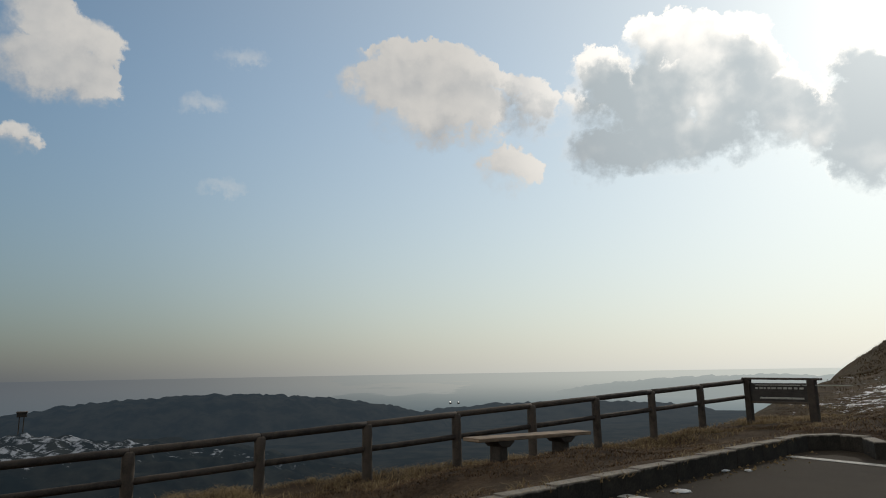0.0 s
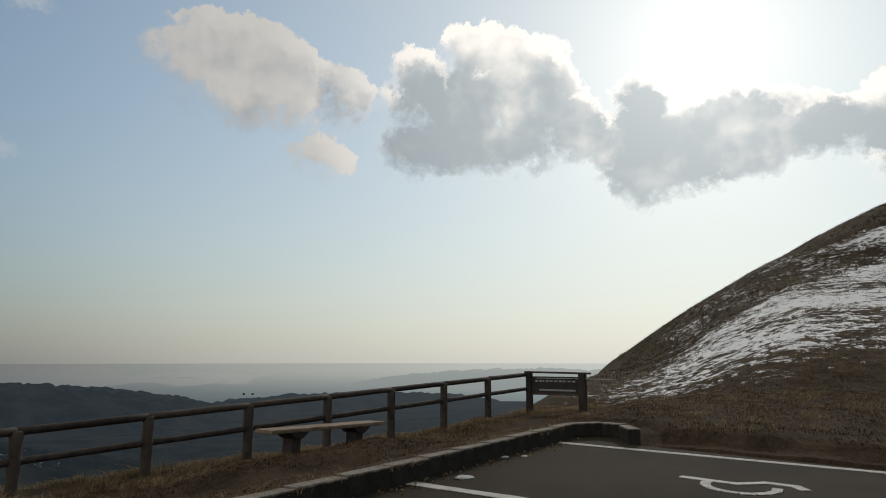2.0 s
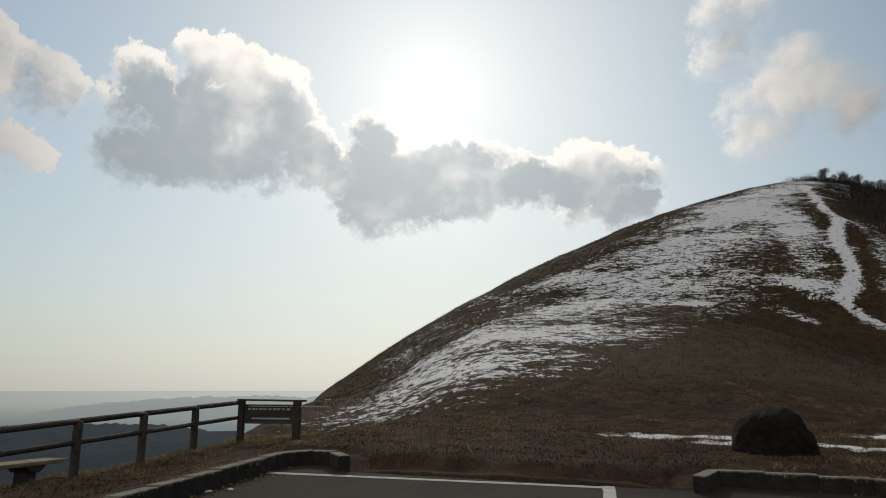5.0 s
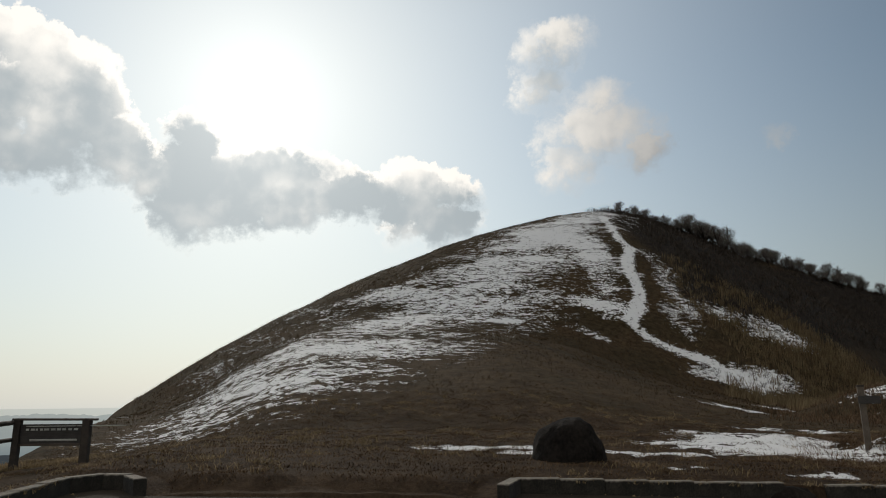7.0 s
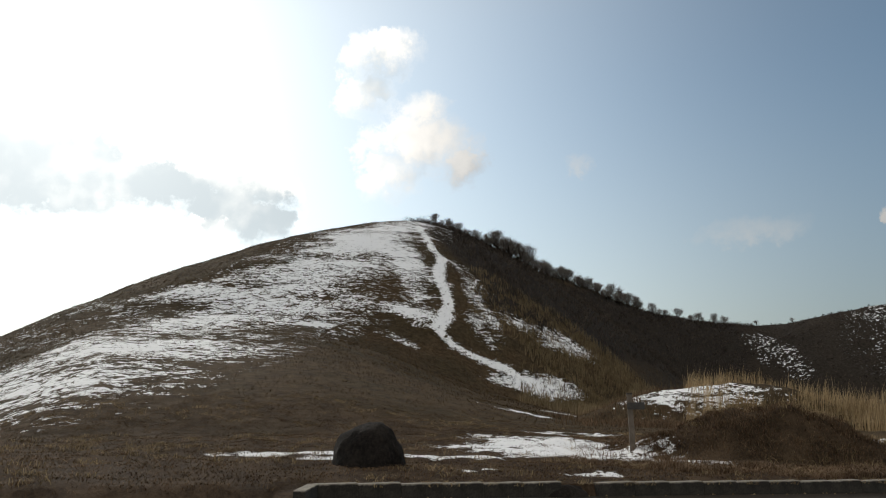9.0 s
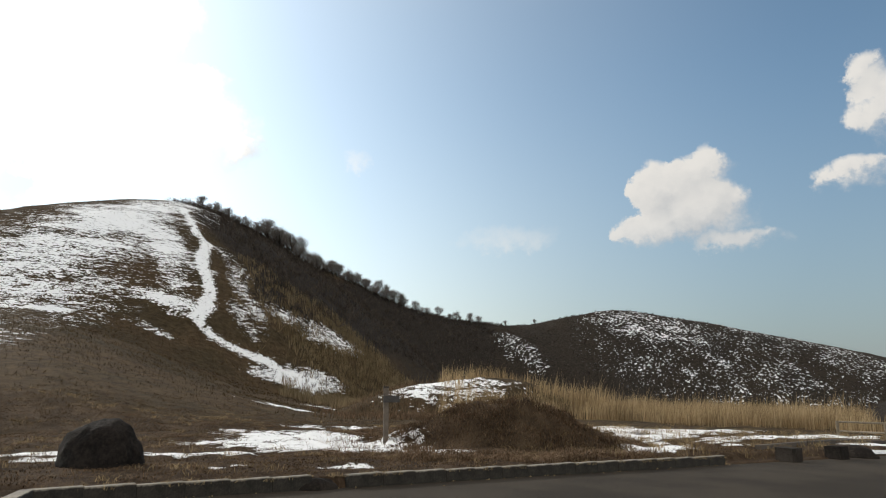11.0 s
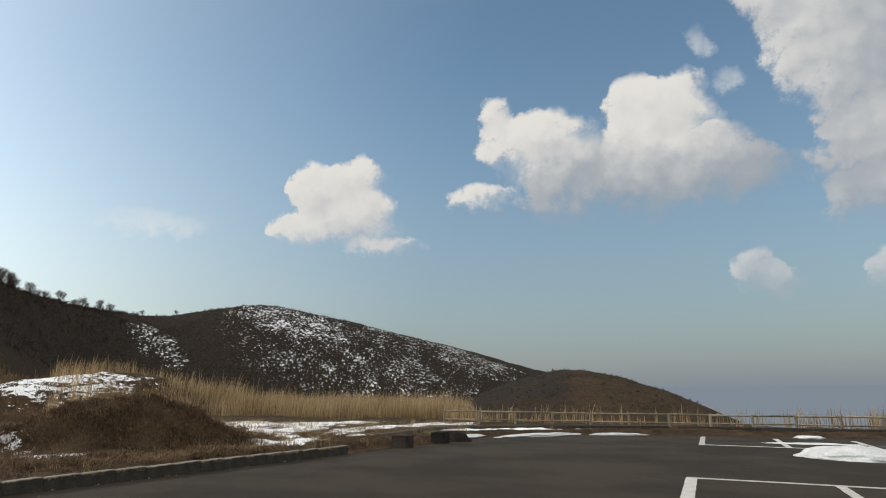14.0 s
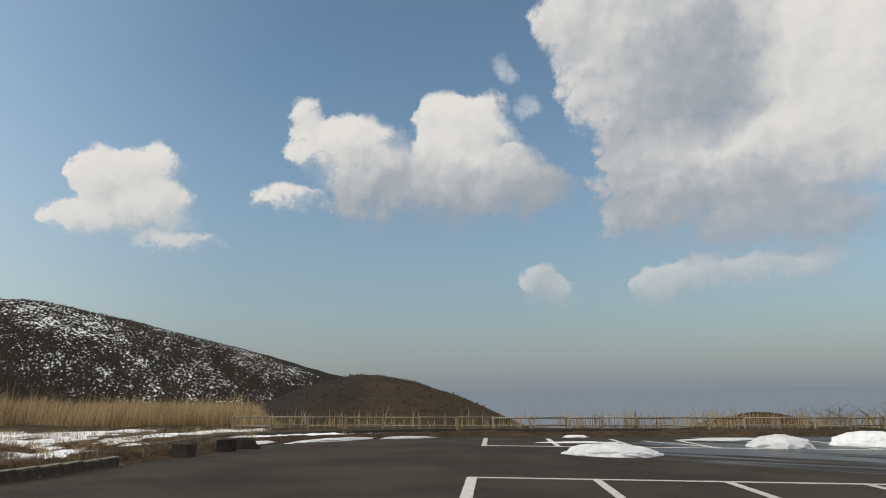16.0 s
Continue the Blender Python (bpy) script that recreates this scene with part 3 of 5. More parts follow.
def ground_z(x, y):
    x, y = np.asarray(x, float), np.asarray(y, float)
    dl = sd_poly(x, y, LOT)
    d = np.hypot(x, y)
    z = LOT_SLOPE * np.clip(y, -60, 10) - 0.004 * np.clip(d - 22, 0, 60) * sstep(-14, 2, y)
    z = z - 0.035 + 0.205 * sstep(0.42, 0.72, dl)
    az = np.degrees(np.arctan2(x, y))
    z = z + 0.35 * sstep(18, 50, d) * sstep(36, 46, az) * sstep(72, 60, az)
    s = (x - KERB_P[0]) * KERB_N[0] + (y - KERB_P[1]) * KERB_N[1]
    a = (x - KERB_P[0]) * KERB_U[0] + (y - KERB_P[1]) * KERB_U[1]
    k = np.clip((s - 0.25) / 6.5, 0, 1)
    z = z - (1 - (1 - k) ** 1.8) * (1.03 - 0.25 * sstep(8, 15, a)) * (1 - 0.75 * sstep(17, 40, a))
    dp = sd_poly(x, y, PLATEAU)
    fall = np.clip(dp, 0, None)
    z = z - 0.8 * fall ** 2 / (fall + 2)
    up = lambda *args: np.maximum(bump(x, y, *args), 0)
    mound = up(95.3, 18.8, 0.88, 3.1, 2.2, -1.45, 1.1, 1.9)
    mound = mound + up(99.5, 18.6, 0.38, 2.8, 1.7, -1.45, 1.2, 2.0)
    mound = mound + up(82.0, 21.0, 0.12, 3.0, 2.0, -1.05, 1.2, 2.0)
    mound = mound * (1 + 0.22 * vnoise(x * 1.1, y * 1.1, 51) + 0.14 * vnoise(x * 2.6, y * 2.6, 52))
    z = z + up(7.2, 10.6, 0.30, 2.6, 1.9, 0.6, 1.0, 2.0)
    z = z + mound + up(92.3, 50.0, 2.3, 9.0, 6.0, -1.5, 1.1, 2.0) + up(101.0, 52.0, 1.0, 9.0, 6.0, -1.5, 1.1, 2.0)
    # the hill's foot runs out toward the car park
    foot = 0.165 * sstep(30, 46, az) * sstep(84, 58, az)
    foot = foot * (np.clip(d - 22.5, 0, 58) - 2.0 * np.clip(d - 80.5, 0, None))
    z = z + np.maximum(foot, 0) * sstep(2, -3, dp)
    h = hills(x, y)
    k = np.clip((d - 12) * 0.12, 0.3, 6.0) * (1 - 0.5 * sstep(42, 34, az))
    z = np.maximum(z, h) + np.clip(k - np.abs(z - h), 0, None) ** 2 / (4 * k)
    rough = np.where(dl > 0.1, sstep(0.1, 1.5, dl), 0)
    z = z + rough * (0.05 * vnoise(x * 1.3, y * 1.3, 1) + 0.03 * vnoise(x * 3.7, y * 3.7, 2) + sstep(30, 70, d) * 0.25 * vnoise(x / 4, y / 4, 3))
    far = PLAIN_Z + up(-19.0, 430.0, 21.8, 150.0, 70.0, 0.33, 0.7, 2.0) + up(9.0, 520.0, 9.0, 130.0, 60.0, 0.2, 0.8, 2.0) + up(25.0, 950.0, 21.0, 270.0, 130.0, -0.45, 0.8, 2.0) + up(-34.0, 215.0, 17.5, 110.0, 60.0, 0.5, 0.8, 2.0)
    far = far + np.where(far > PLAIN_Z + 0.5, 1.1 * vnoise(x / 16, y / 16, 5) + 1.9 * np.abs(vnoise(x / 6, y / 6, 6)) + 0.8 * vnoise(x / 2.7, y / 2.7, 7), 0)
    return np.maximum(z, far)


# ---- land ----
def grid_mesh(name, verts, faces, mats, attrs=None, face_mat=None, smooth=True):
    me = bpy.data.meshes.new(name)
    nv, nf = len(verts), len(faces)
    me.vertices.add(nv)
    me.vertices.foreach_set("co", np.asarray(verts, np.float32).ravel())
    k = faces.shape[1]
    me.loops.add(nf * k)
    me.loops.foreach_set("vertex_index", faces.astype(np.int32).ravel())
    me.polygons.add(nf)
    me.polygons.foreach_set("loop_start", np.arange(0, nf * k, k, dtype=np.int32))
    me.polygons.foreach_set("loop_total", np.full(nf, k, np.int32))
    me.polygons.foreach_set("use_smooth", np.full(nf, smooth))
    for m in mats:
        me.materials.append(m)
    if face_mat is not None:
        me.polygons.foreach_set("material_index", face_mat.astype(np.int32))
    for key, values in (attrs or {}).items():
        me.attributes.new(key, "FLOAT", "POINT").data.foreach_set("value", np.asarray(values, np.float32))
    me.update()
    me.validate()
    return me


def blob_cover(x, y, spots):
    """Greatest cover of a few soft oval spots (x, y, half length, half width, turn in degrees, strength)."""
    c = np.zeros(x.shape)
    for cx, cy, ra, rb, th, k in spots:
        th = np.radians(th)
        u = ((x - cx) * np.cos(th) + (y - cy) * np.sin(th)) / ra
        v = (-(x - cx) * np.sin(th) + (y - cy) * np.cos(th)) / rb
        c = np.maximum(c, k * np.clip(1.6 * (1 - np.sqrt(u * u + v * v)), 0, 1))
    return c


def along(x, y, pts):
    """Distance to a line of points."""
    best = np.full(x.shape, 1e12)
    for (ax, ay), (bx, by) in zip(pts[:-1], pts[1:]):
        ex, ey = bx - ax, by - ay
        k = np.clip(((x - ax) * ex + (y - ay) * ey) / (ex * ex + ey * ey), 0, 1)
        best = np.minimum(best, np.hypot(x - ax - k * ex, y - ay - k * ey))
    return best


SNOW_BAND = np.array([(150.0, 56), (112, 59), (90, 56), (72, 58), (56, 54), (47.6, 49.5), (40.6, 48.5), (33, 44), (24, 34), (15.5, 25), (13.5, 21.8), (15.3, 20.4), (20, 20.2),
                      (28.5, 23), (44.5, 29), (60, 37.5), (80, 40), (100, 42), (125, 46), (150, 50)])
SNOW_PATH = [(131.2, 49.3), (112.5, 39.3), (110.6, 36.8), (101.7, 34.8), (92.3, 29.9), (83.8, 28.7), (82.7, 26.4), (83.3, 23.4), (85.3, 20.4), (86.6, 17.5)]
SNOW_HILL = [(50, 62, 45, 13, 42, 0.16), (104, 42, 17, 5.5, 26, 0.70), (93, 35.5, 10, 3.6, 26, 0.60), (86, 31.5, 5, 2.2, 10, 0.52), (107.5, 31, 8.5, 2.8, 45, 0.5), (98, 26.5, 9, 2.2, 35, 0.45), (101.5, 20.5, 6.5, 3.0, -60, 0.6), (105, 15.6, 8.5, 4.0, -40, 0.72), (74, 58, 17, 6, -40, 0.45), (97, 36, 6, 2.4, -60, 0.7), (84.5, 33, 5, 2.4, -60, 0.72), (76, 31, 3.4, 1.8, -60, 0.62), (68.7, 38.7, 4.2, 0.9, -28, 1.1),
             (87, 16, 10.0, 3.0, -34, 1.3), (91, 25, 5, 2, 40, 0.42)]
SNOW_EAST = [(221, -74, 28, 11, 64, 0.46), (205, -90, 55, 28, 68, 0.17), (219, -29.5, 16, 5.5, 29, 0.34), (201, -134, 22, 9, 80, 0.34), (222, -110, 40, 9, 66, 0.28)]
SNOW_NEAR = [(43, 8, 4.5, 2.0, 100, 0.80), (26, 3.5, 2.8, 2.0, 100, 0.62), (16.6, 2.6, 3.0, 2.0, 105, 1.0), (15.9, -0.2, 1.7, 0.5, 100, 0.75), (18.8, 3.2, 3.4, 2.2, 60, 0.72), (21.5, 5.0, 3.0, 1.2, 60, 0.62), (20.44, 3.84, 3.4, 1.6, 65, 0.68), (17.54, 4.84, 2.2, 0.8, -60, 0.6), (13.94, 4.64, 2.0, 0.55, -65, 0.85), (11.64, 3.44, 1.0, 0.35, -60, 0.75), (12.44, 1.24, 1.0, 0.28, -60, 0.7),
             (13.14, 7.44, 2.2, 0.6, -50, 0.9), (12.44, 6.64, 0.9, 0.25, -50, 0.75), (47.94, -1.55, 6.5, 3.8, -85, 0.60), (57.44, 8.94, 5, 1.2, 70, 0.6)]
SNOW_VERGE = [(18.37, -6.22, 2.8, 0.8, -40, 1.0), (26.47, -9.22, 6.5, 1.3, -25, 0.9), (27.52, -16.74, 3.2, 1.0, -60, 1.0),  (23.46, -7.23, 5.5, 0.8, -6, 1.0), (30.46, -8.25, 5.0, 1.3, -15, 0.95), (29.97, -11.6, 5.5, 2.2, -55, 0.9), (23.98, -10.39, 4.5, 0.9, -35, 0.95),
              (27.51, -15.15, 3.6, 1.1, -50, 1.1), (22.63, -14.72, 1.9, 0.8, -80, 1.1), (22.45, -17.89, 2.6, 0.55, 75, 1.1), (25.49, -12.07, 3.0, 1.0, -45, 0.8), (20.38, -8.98, 1.3, 0.5, -45, 0.7)]


def snow_cover(x, y, z):
    d = sd_poly(x, y, SNOW_BAND)
    soft = 4.5 + 4.5 * sstep(25, 70, x)
    k = 0.60 + 0.28 * sstep(60, 112, x)
    c = k * sstep(1.0, -1.0, d / soft) * (0.9 + 0.12 * sstep(0, -6, d))
    c = np.maximum(c, 1.15 * np.clip(1.5 * (1 - along(x, y, SNOW_PATH) / (1.3 + 0.35 * vnoise(x / 2.5, y / 2.5, 61))), 0, 1))
    # trodden to the soil along its middle
    c = c - 0.55 * np.clip(1 - along(x, y, SNOW_PATH) / 0.28, 0, 1) * sstep(-0.3, 0.3, vnoise(x / 1.7, y / 1.7, 62))
    for spots in (SNOW_HILL, SNOW_EAST, SNOW_NEAR, SNOW_VERGE):
        c = np.maximum(c, blob_cover(x, y, spots))
    # the wooded slope across the valley
    c = np.maximum(c, blob_cover(x, y, [(-112, 175, 80, 48, 30, 0.50), (-60, 195, 50, 22, 20, 0.44), (-8, 150, 30, 8, 10, 0.36)]))
    return np.maximum(c, 0.03 * sstep(30, 60, np.hypot(x, y)))


SCRUB = np.array([(128.6, 46.1), (115.9, 36.9), (111.2, 30.5), (99.5, 26.1), (103.0, 19.2), (113.4, 12.6), (115.6, 8.2), (137.8, 1.7), (185.0, -12.0),
                  (200, -24), (245, -22), (245, 8), (215, 22), (160, 52)])


def scrub_cover(x, y, z):
    c = sstep(2.5, -2.5, sd_poly(x, y, SCRUB))
    bare = sstep(129.5, 133.0, np.degrees(np.arctan2(x, y)) + 1.5 * vnoise(x / 7, y / 7, 33))
    east = sstep(100, 125, np.hypot(x, y)) * sstep(20, -5, y) * (0.9 + 0.1 * vnoise(x / 9, y / 9, 31)) * (1 - 0.7 * bare)
    return np.maximum(c, east)


def near_soil_cover(x, y):
    """Where the ground round the car park takes a separate brown tone."""
    return sstep(34, 19, np.hypot(x, y)) * (0.85 + 0.3 * vnoise(x / 3, y / 3, 12))


def build_ground():
    az = np.radians(np.concatenate([np.arange(-46, 178, 0.25), np.arange(178, 314, 2.0)]))
    d = np.concatenate([np.arange(0.6, 5, 0.8), np.arange(5, 30, 0.25), np.arange(30, 262, 0.9), np.geomspace(262, 4950, 90)])
    A, D = np.meshgrid(az, d)
    x, y = D * np.sin(A), D * np.cos(A)
    z = ground_z(x, y)
    nr, nc = x.shape
    i, j = np.meshgrid(np.arange(nr - 1), np.arange(nc), indexing="ij")
    j2 = (j + 1) % nc
    faces = np.stack([i * nc + j, (i + 1) * nc + j, (i + 1) * nc + j2, i * nc + j2], -1).reshape(-1, 4)
    fx = D[:-1, :]
    west = np.degrees(A[:-1, :]) < 24
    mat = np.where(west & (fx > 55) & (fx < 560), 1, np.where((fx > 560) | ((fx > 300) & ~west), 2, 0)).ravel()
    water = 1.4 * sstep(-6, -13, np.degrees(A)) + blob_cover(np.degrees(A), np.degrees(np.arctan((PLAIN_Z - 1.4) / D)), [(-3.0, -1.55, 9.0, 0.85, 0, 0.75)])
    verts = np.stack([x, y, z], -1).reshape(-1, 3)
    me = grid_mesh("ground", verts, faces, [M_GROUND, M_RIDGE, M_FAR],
                   {"snow": snow_cover(x, y, z).ravel(), "scrub": scrub_cover(x, y, z).ravel(), "water": water.ravel(), "near_soil": near_soil_cover(x, y).ravel()}, mat)
    return tagged(new("ground", me), "brown winter grassland with patches of old snow, hills and a plain in painted haze", "ground", kind="structure")


def build_lot():
    bm = bmesh.new()
    ring = [bm.verts.new((px, py, LOT_SLOPE * py)) for px, py in LOT]
    bm.faces.new(ring)
    bmesh.ops.triangulate(bm, faces=bm.faces[:])
    bmesh.ops.subdivide_edges(bm, edges=bm.edges[:], cuts=12, use_grid_fill=True)
    bmesh.ops.recalc_face_normals(bm, faces=bm.faces[:])
    me = bpy.data.meshes.new("parking_lot")
    bm.to_mesh(me)
    bm.free()
    me.materials.append(M_ASPHALT)
    co = np.zeros(len(me.vertices) * 3, np.float32)
    me.vertices.foreach_get("co", co)
    co = co.reshape(-1, 3)
    wet = 0.75 * sstep(-14, -20, co[:, 1]) * sstep(16, 9, co[:, 0])
    me.attributes.new("wet", "FLOAT", "POINT").data.foreach_set("value", wet.astype(np.float32))
    return tagged(new("parking_lot", me), "worn grey-brown asphalt car park with wet streaks", "car park", kind="structure")


def verge_strip(pts, rise=0.165):
    """The bank of soil and turf right behind a kerb."""
    rows, rnd = [], random.Random(5)
    for (ax, ay), (bx, by) in zip(pts[:-1], pts[1:]):
        n = max(2, int(math.hypot(bx - ax, by - ay) / 0.12))
        nx, ny = -(by - ay), bx - ax
        k = math.hypot(nx, ny)
        for i in range(n):
            rows.append((ax + (bx - ax) * i / n, ay + (by - ay) * i / n, nx / k, ny / k))
    offs = (0.0, 0.06, 0.14, 0.30, 0.50, 0.70, 0.92)
    R = np.array(rows)
    x = R[:, 0, None] + R[:, 2, None] * np.array(offs)
    y = R[:, 1, None] + R[:, 3, None] * np.array(offs)
    g = ground_z(x, y)
    lip = LOT_SLOPE * y + rise + 0.02 * vnoise(x * 3, y * 3, 9)
    f = np.array((0, 0, 0, 0.15, 0.5, 1, 1))
    z = lip * (1 - f) + (g + np.array((0, 0, 0, 0.02, 0.02, 0.012, -0.05))) * f
    z[:, 0] = LOT_SLOPE * y[:, 0] - 0.03
    ends = np.clip(np.minimum(np.arange(len(R)), np.arange(len(R))[::-1]) / 6.0, 0, 1)[:, None]
    z = z * ends + (LOT_SLOPE * y - 0.05) * (1 - ends)
    nr, nc = x.shape
    i, j = np.meshgrid(np.arange(nr - 1), np.arange(nc - 1), indexing="ij")
    faces = np.stack([i * nc + j, (i + 1) * nc + j, (i + 1) * nc + j + 1, i * nc + j + 1], -1).reshape(-1, 4)[:, ::-1]
    v = np.stack([x, y, z], -1).reshape(-1, 3)
    me = grid_mesh("verge", v, faces, [M_GROUND], {"snow": snow_cover(x, y, z).ravel(), "near_soil": np.ones(x.size)})
    return tagged(new("verge", me), "bank of soil and dry turf behind the kerb", "verge", kind="structure")


ground = build_ground()
verge_strip([(-14.7, -6.2), (4.70, 9.12), (5.2, 9.14), (5.42, 8.8), (5.2, 8.2)])
verge_strip([(5.25, 8.35), (7.98, 4.6)], 0.03)
verge_strip([(7.95, 4.55), (8.64, 4.74), (16.25, -6.98)])
verge_strip([(16.2, -6.93), (19.27, -11.96), (21.3, -15.0), (21.28, -18.1), (19.26, -22.65), (9.08, -32.9), (-8, -49.4)], 0.03)
lot = build_lot()


# ---- helpers for things ----
def finish(name, bm, mat, smooth=False):
    me = bpy.data.meshes.new(name)
    bm.normal_update()
    bm.to_mesh(me)
    bm.free()
    me.materials.append(mat)
    if smooth:
        me.polygons.foreach_set("use_smooth", np.ones(len(me.polygons), bool))
    return me


def part(name, bm, mat, parent, label="", at=None, smooth=False):
    ob = new(name, finish(name, bm, mat, smooth))
    ob.parent = parent
    if at is not None:
        ob.matrix_local = at
    if label:
        ob["label"] = label
    return ob


def empty(name, m, label, category, group=""):
    ob = new(name)
    ob.matrix_world = m
    return tagged(ob, label, category, group)


def box(sx, sy, sz, bevel=0.01, seg=2, jitter=0.0, seed=0):
    """A bevelled block, centred, with its base at z = 0."""
    bm = bmesh.new()
    bmesh.ops.create_cube(bm, size=1.0, matrix=Matrix.LocRotScale((0, 0, sz / 2), None, (sx, sy, sz)))
    if bevel:
        bmesh.ops.bevel(bm, geom=bm.edges[:], offset=bevel, segments=seg, affect="EDGES", profile=0.6)
    if jitter:
        rnd = random.Random(seed)
        for v in bm.verts:
            v.co += Vector((rnd.uniform(-1, 1), rnd.uniform(-1, 1), rnd.uniform(-0.6, 0.6))) * jitter
    return bm


def log(length, radius, seed=0, sides=12, rings=7, flat=0.0):
    """A round pole along x from 0, a little uneven, with softened ends."""
    bm = bmesh.new()
    rnd = random.Random(seed)
    stations = [0.0, radius * 0.25] + [length * k / (rings - 1) for k in range(1, rings - 1)] + [length - radius * 0.25, length]
    rows = []
    for n, s in enumerate(stations):
        r = radius * (0.82 if n in (0, len(stations) - 1) else 1 + rnd.uniform(-0.035, 0.035))
        oy, oz = rnd.uniform(-0.04, 0.04) * radius, rnd.uniform(-0.04, 0.04) * radius
        rows.append([bm.verts.new((s, oy + r * math.cos(a), oz + r * math.sin(a))) for a in [2 * math.pi * k / sides for k in range(sides)]])
    for a, b in zip(rows[:-1], rows[1:]):
        for k in range(sides):
            bm.faces.new((a[k], b[k], b[(k + 1) % sides], a[(k + 1) % sides]))
    bm.faces.new(rows[0])
    bm.faces.new(rows[-1][::-1])
    bmesh.ops.recalc_face_normals(bm, faces=bm.faces[:])
    return bm


def between(a, b):
    """A pose at a whose x axis runs to b, kept upright."""
    a, b = Vector(a), Vector(b)
    x = (b - a).normalized()
    y = Vector((0, 0, 1)).cross(x).normalized()
    z = x.cross(y)
    return Matrix.Translation(a) @ Matrix((x, y, z)).transposed().to_4x4()


def gz(x, y):
    return float(ground_z(np.array([x]), np.array([y]))[0])


# ---- fence along the view ----
FENCE_A, FENCE_U, FENCE_STEP = np.array((-4.70, 10.36)), np.array((0.824, 0.566)), 2.0


def fence_top(k):
    return 0.31 + 0.081 * k if k >= 0 else 0.31 + 0.06 * k


def build_fence():
    base = (FENCE_A[0], FENCE_A[1], gz(*FENCE_A))
    f = empty("log_fence", Matrix.Translation(base), "dark brown imitation-log fence with two rails along the view", "fence")
    inv = f.matrix_world.inverted()
    spots = [FENCE_A + FENCE_U * FENCE_STEP * k for k in range(-6, 9)]
    for n, s in enumerate(spots):
        top, foot = fence_top(n - 6), gz(*s) - 0.25
        if n == len(spots) - 1:
            continue
        bm = log(top - foot - 0.04, 0.095, n, 12, 6)
        up = Matrix.Translation((s[0], s[1], foot)) @ pose(0, 0, 0, 0, -90, 0)
        part("post", bm, M_LOG, f, at=inv @ up, smooth=True)
    for n, (a, b) in enumerate(zip(spots[:-1], spots[1:])):
        for drop, r in ((0.05, 0.062), (0.48, 0.055)):
            pa = Vector((a[0], a[1], fence_top(n - 6) - drop))
            pb = Vector((b[0], b[1], fence_top(n - 5) - drop))
            m = between(pa, pb)
            part("rail", log((pb - pa).length, r, 40 + n, 12, 6), M_LOG, f, at=inv @ m, smooth=True)
    return f



# ---- car park: kerbs and lines ----
def kerb_run(pts, name="kerb", skip=()):
    """Kerb stones end to end along a line, each a stone of its own."""
    k = new(name)
    tagged(k, "worn grey concrete kerb stones edging the car park", "kerb", kind="structure")
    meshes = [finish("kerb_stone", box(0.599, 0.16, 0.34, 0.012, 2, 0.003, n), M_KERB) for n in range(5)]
    n = 0
    for (ax, ay), (bx, by) in zip(pts[:-1], pts[1:]):
        length = math.hypot(bx - ax, by - ay)
        count = max(1, round(length / 0.6))
        for i in range(count):
            f = (i + 0.5) / count
            x, y = ax + (bx - ax) * f, ay + (by - ay) * f
            n += 1
            if any(math.hypot(x - sx, y - sy) < r for sx, sy, r in skip):
                continue
            rnd = random.Random(n * 7 + len(pts))
            ob = new("kerb_stone", meshes[n % 5])
            ob.parent = k
            m = pose(x, y, LOT_SLOPE * y - 0.14 + rnd.uniform(-0.004, 0.004), rnd.uniform(-0.5, 0.5), rnd.uniform(-0.2, 0.2), math.degrees(math.atan2(by - ay, bx - ax)) + rnd.uniform(-0.25, 0.25))
            ob.matrix_local = m @ Matrix.Diagonal((length / count / 0.6, 1, 1, 1))
    return k


def painted(name, strips, label, thick=0.006):
    """Painted strips: each a thin worn slab from a to b, of a width."""
    root = new(name)
    tagged(root, label, "road marking", kind="structure")
    for n, (ax, ay, bx, by, w) in enumerate(strips):
        length = math.hypot(bx - ax, by - ay)
        rnd = random.Random(n + len(strips))
        bm = bmesh.new()
        steps = max(2, int(length / 0.12))
        rows = []
        for i in range(steps + 1):
            x = length * i / steps
            lo, hi = -w / 2 + rnd.uniform(-0.007, 0.007), w / 2 + rnd.uniform(-0.007, 0.007)
            rows.append([bm.verts.new((x, lo, 0)), bm.verts.new((x, lo, thick)), bm.verts.new((x, hi, thick)), bm.verts.new((x, hi, 0))])
        for p, q in zip(rows[:-1], rows[1:]):
            for i in range(3):
                bm.faces.new((p[i], p[i + 1], q[i + 1], q[i]))
        bmesh.ops.recalc_face_normals(bm, faces=bm.faces[:])
        m = between((ax, ay, LOT_SLOPE * ay), (bx, by, LOT_SLOPE * by))
        part("stripe", bm, M_PAINT, root, at=m)
    return root


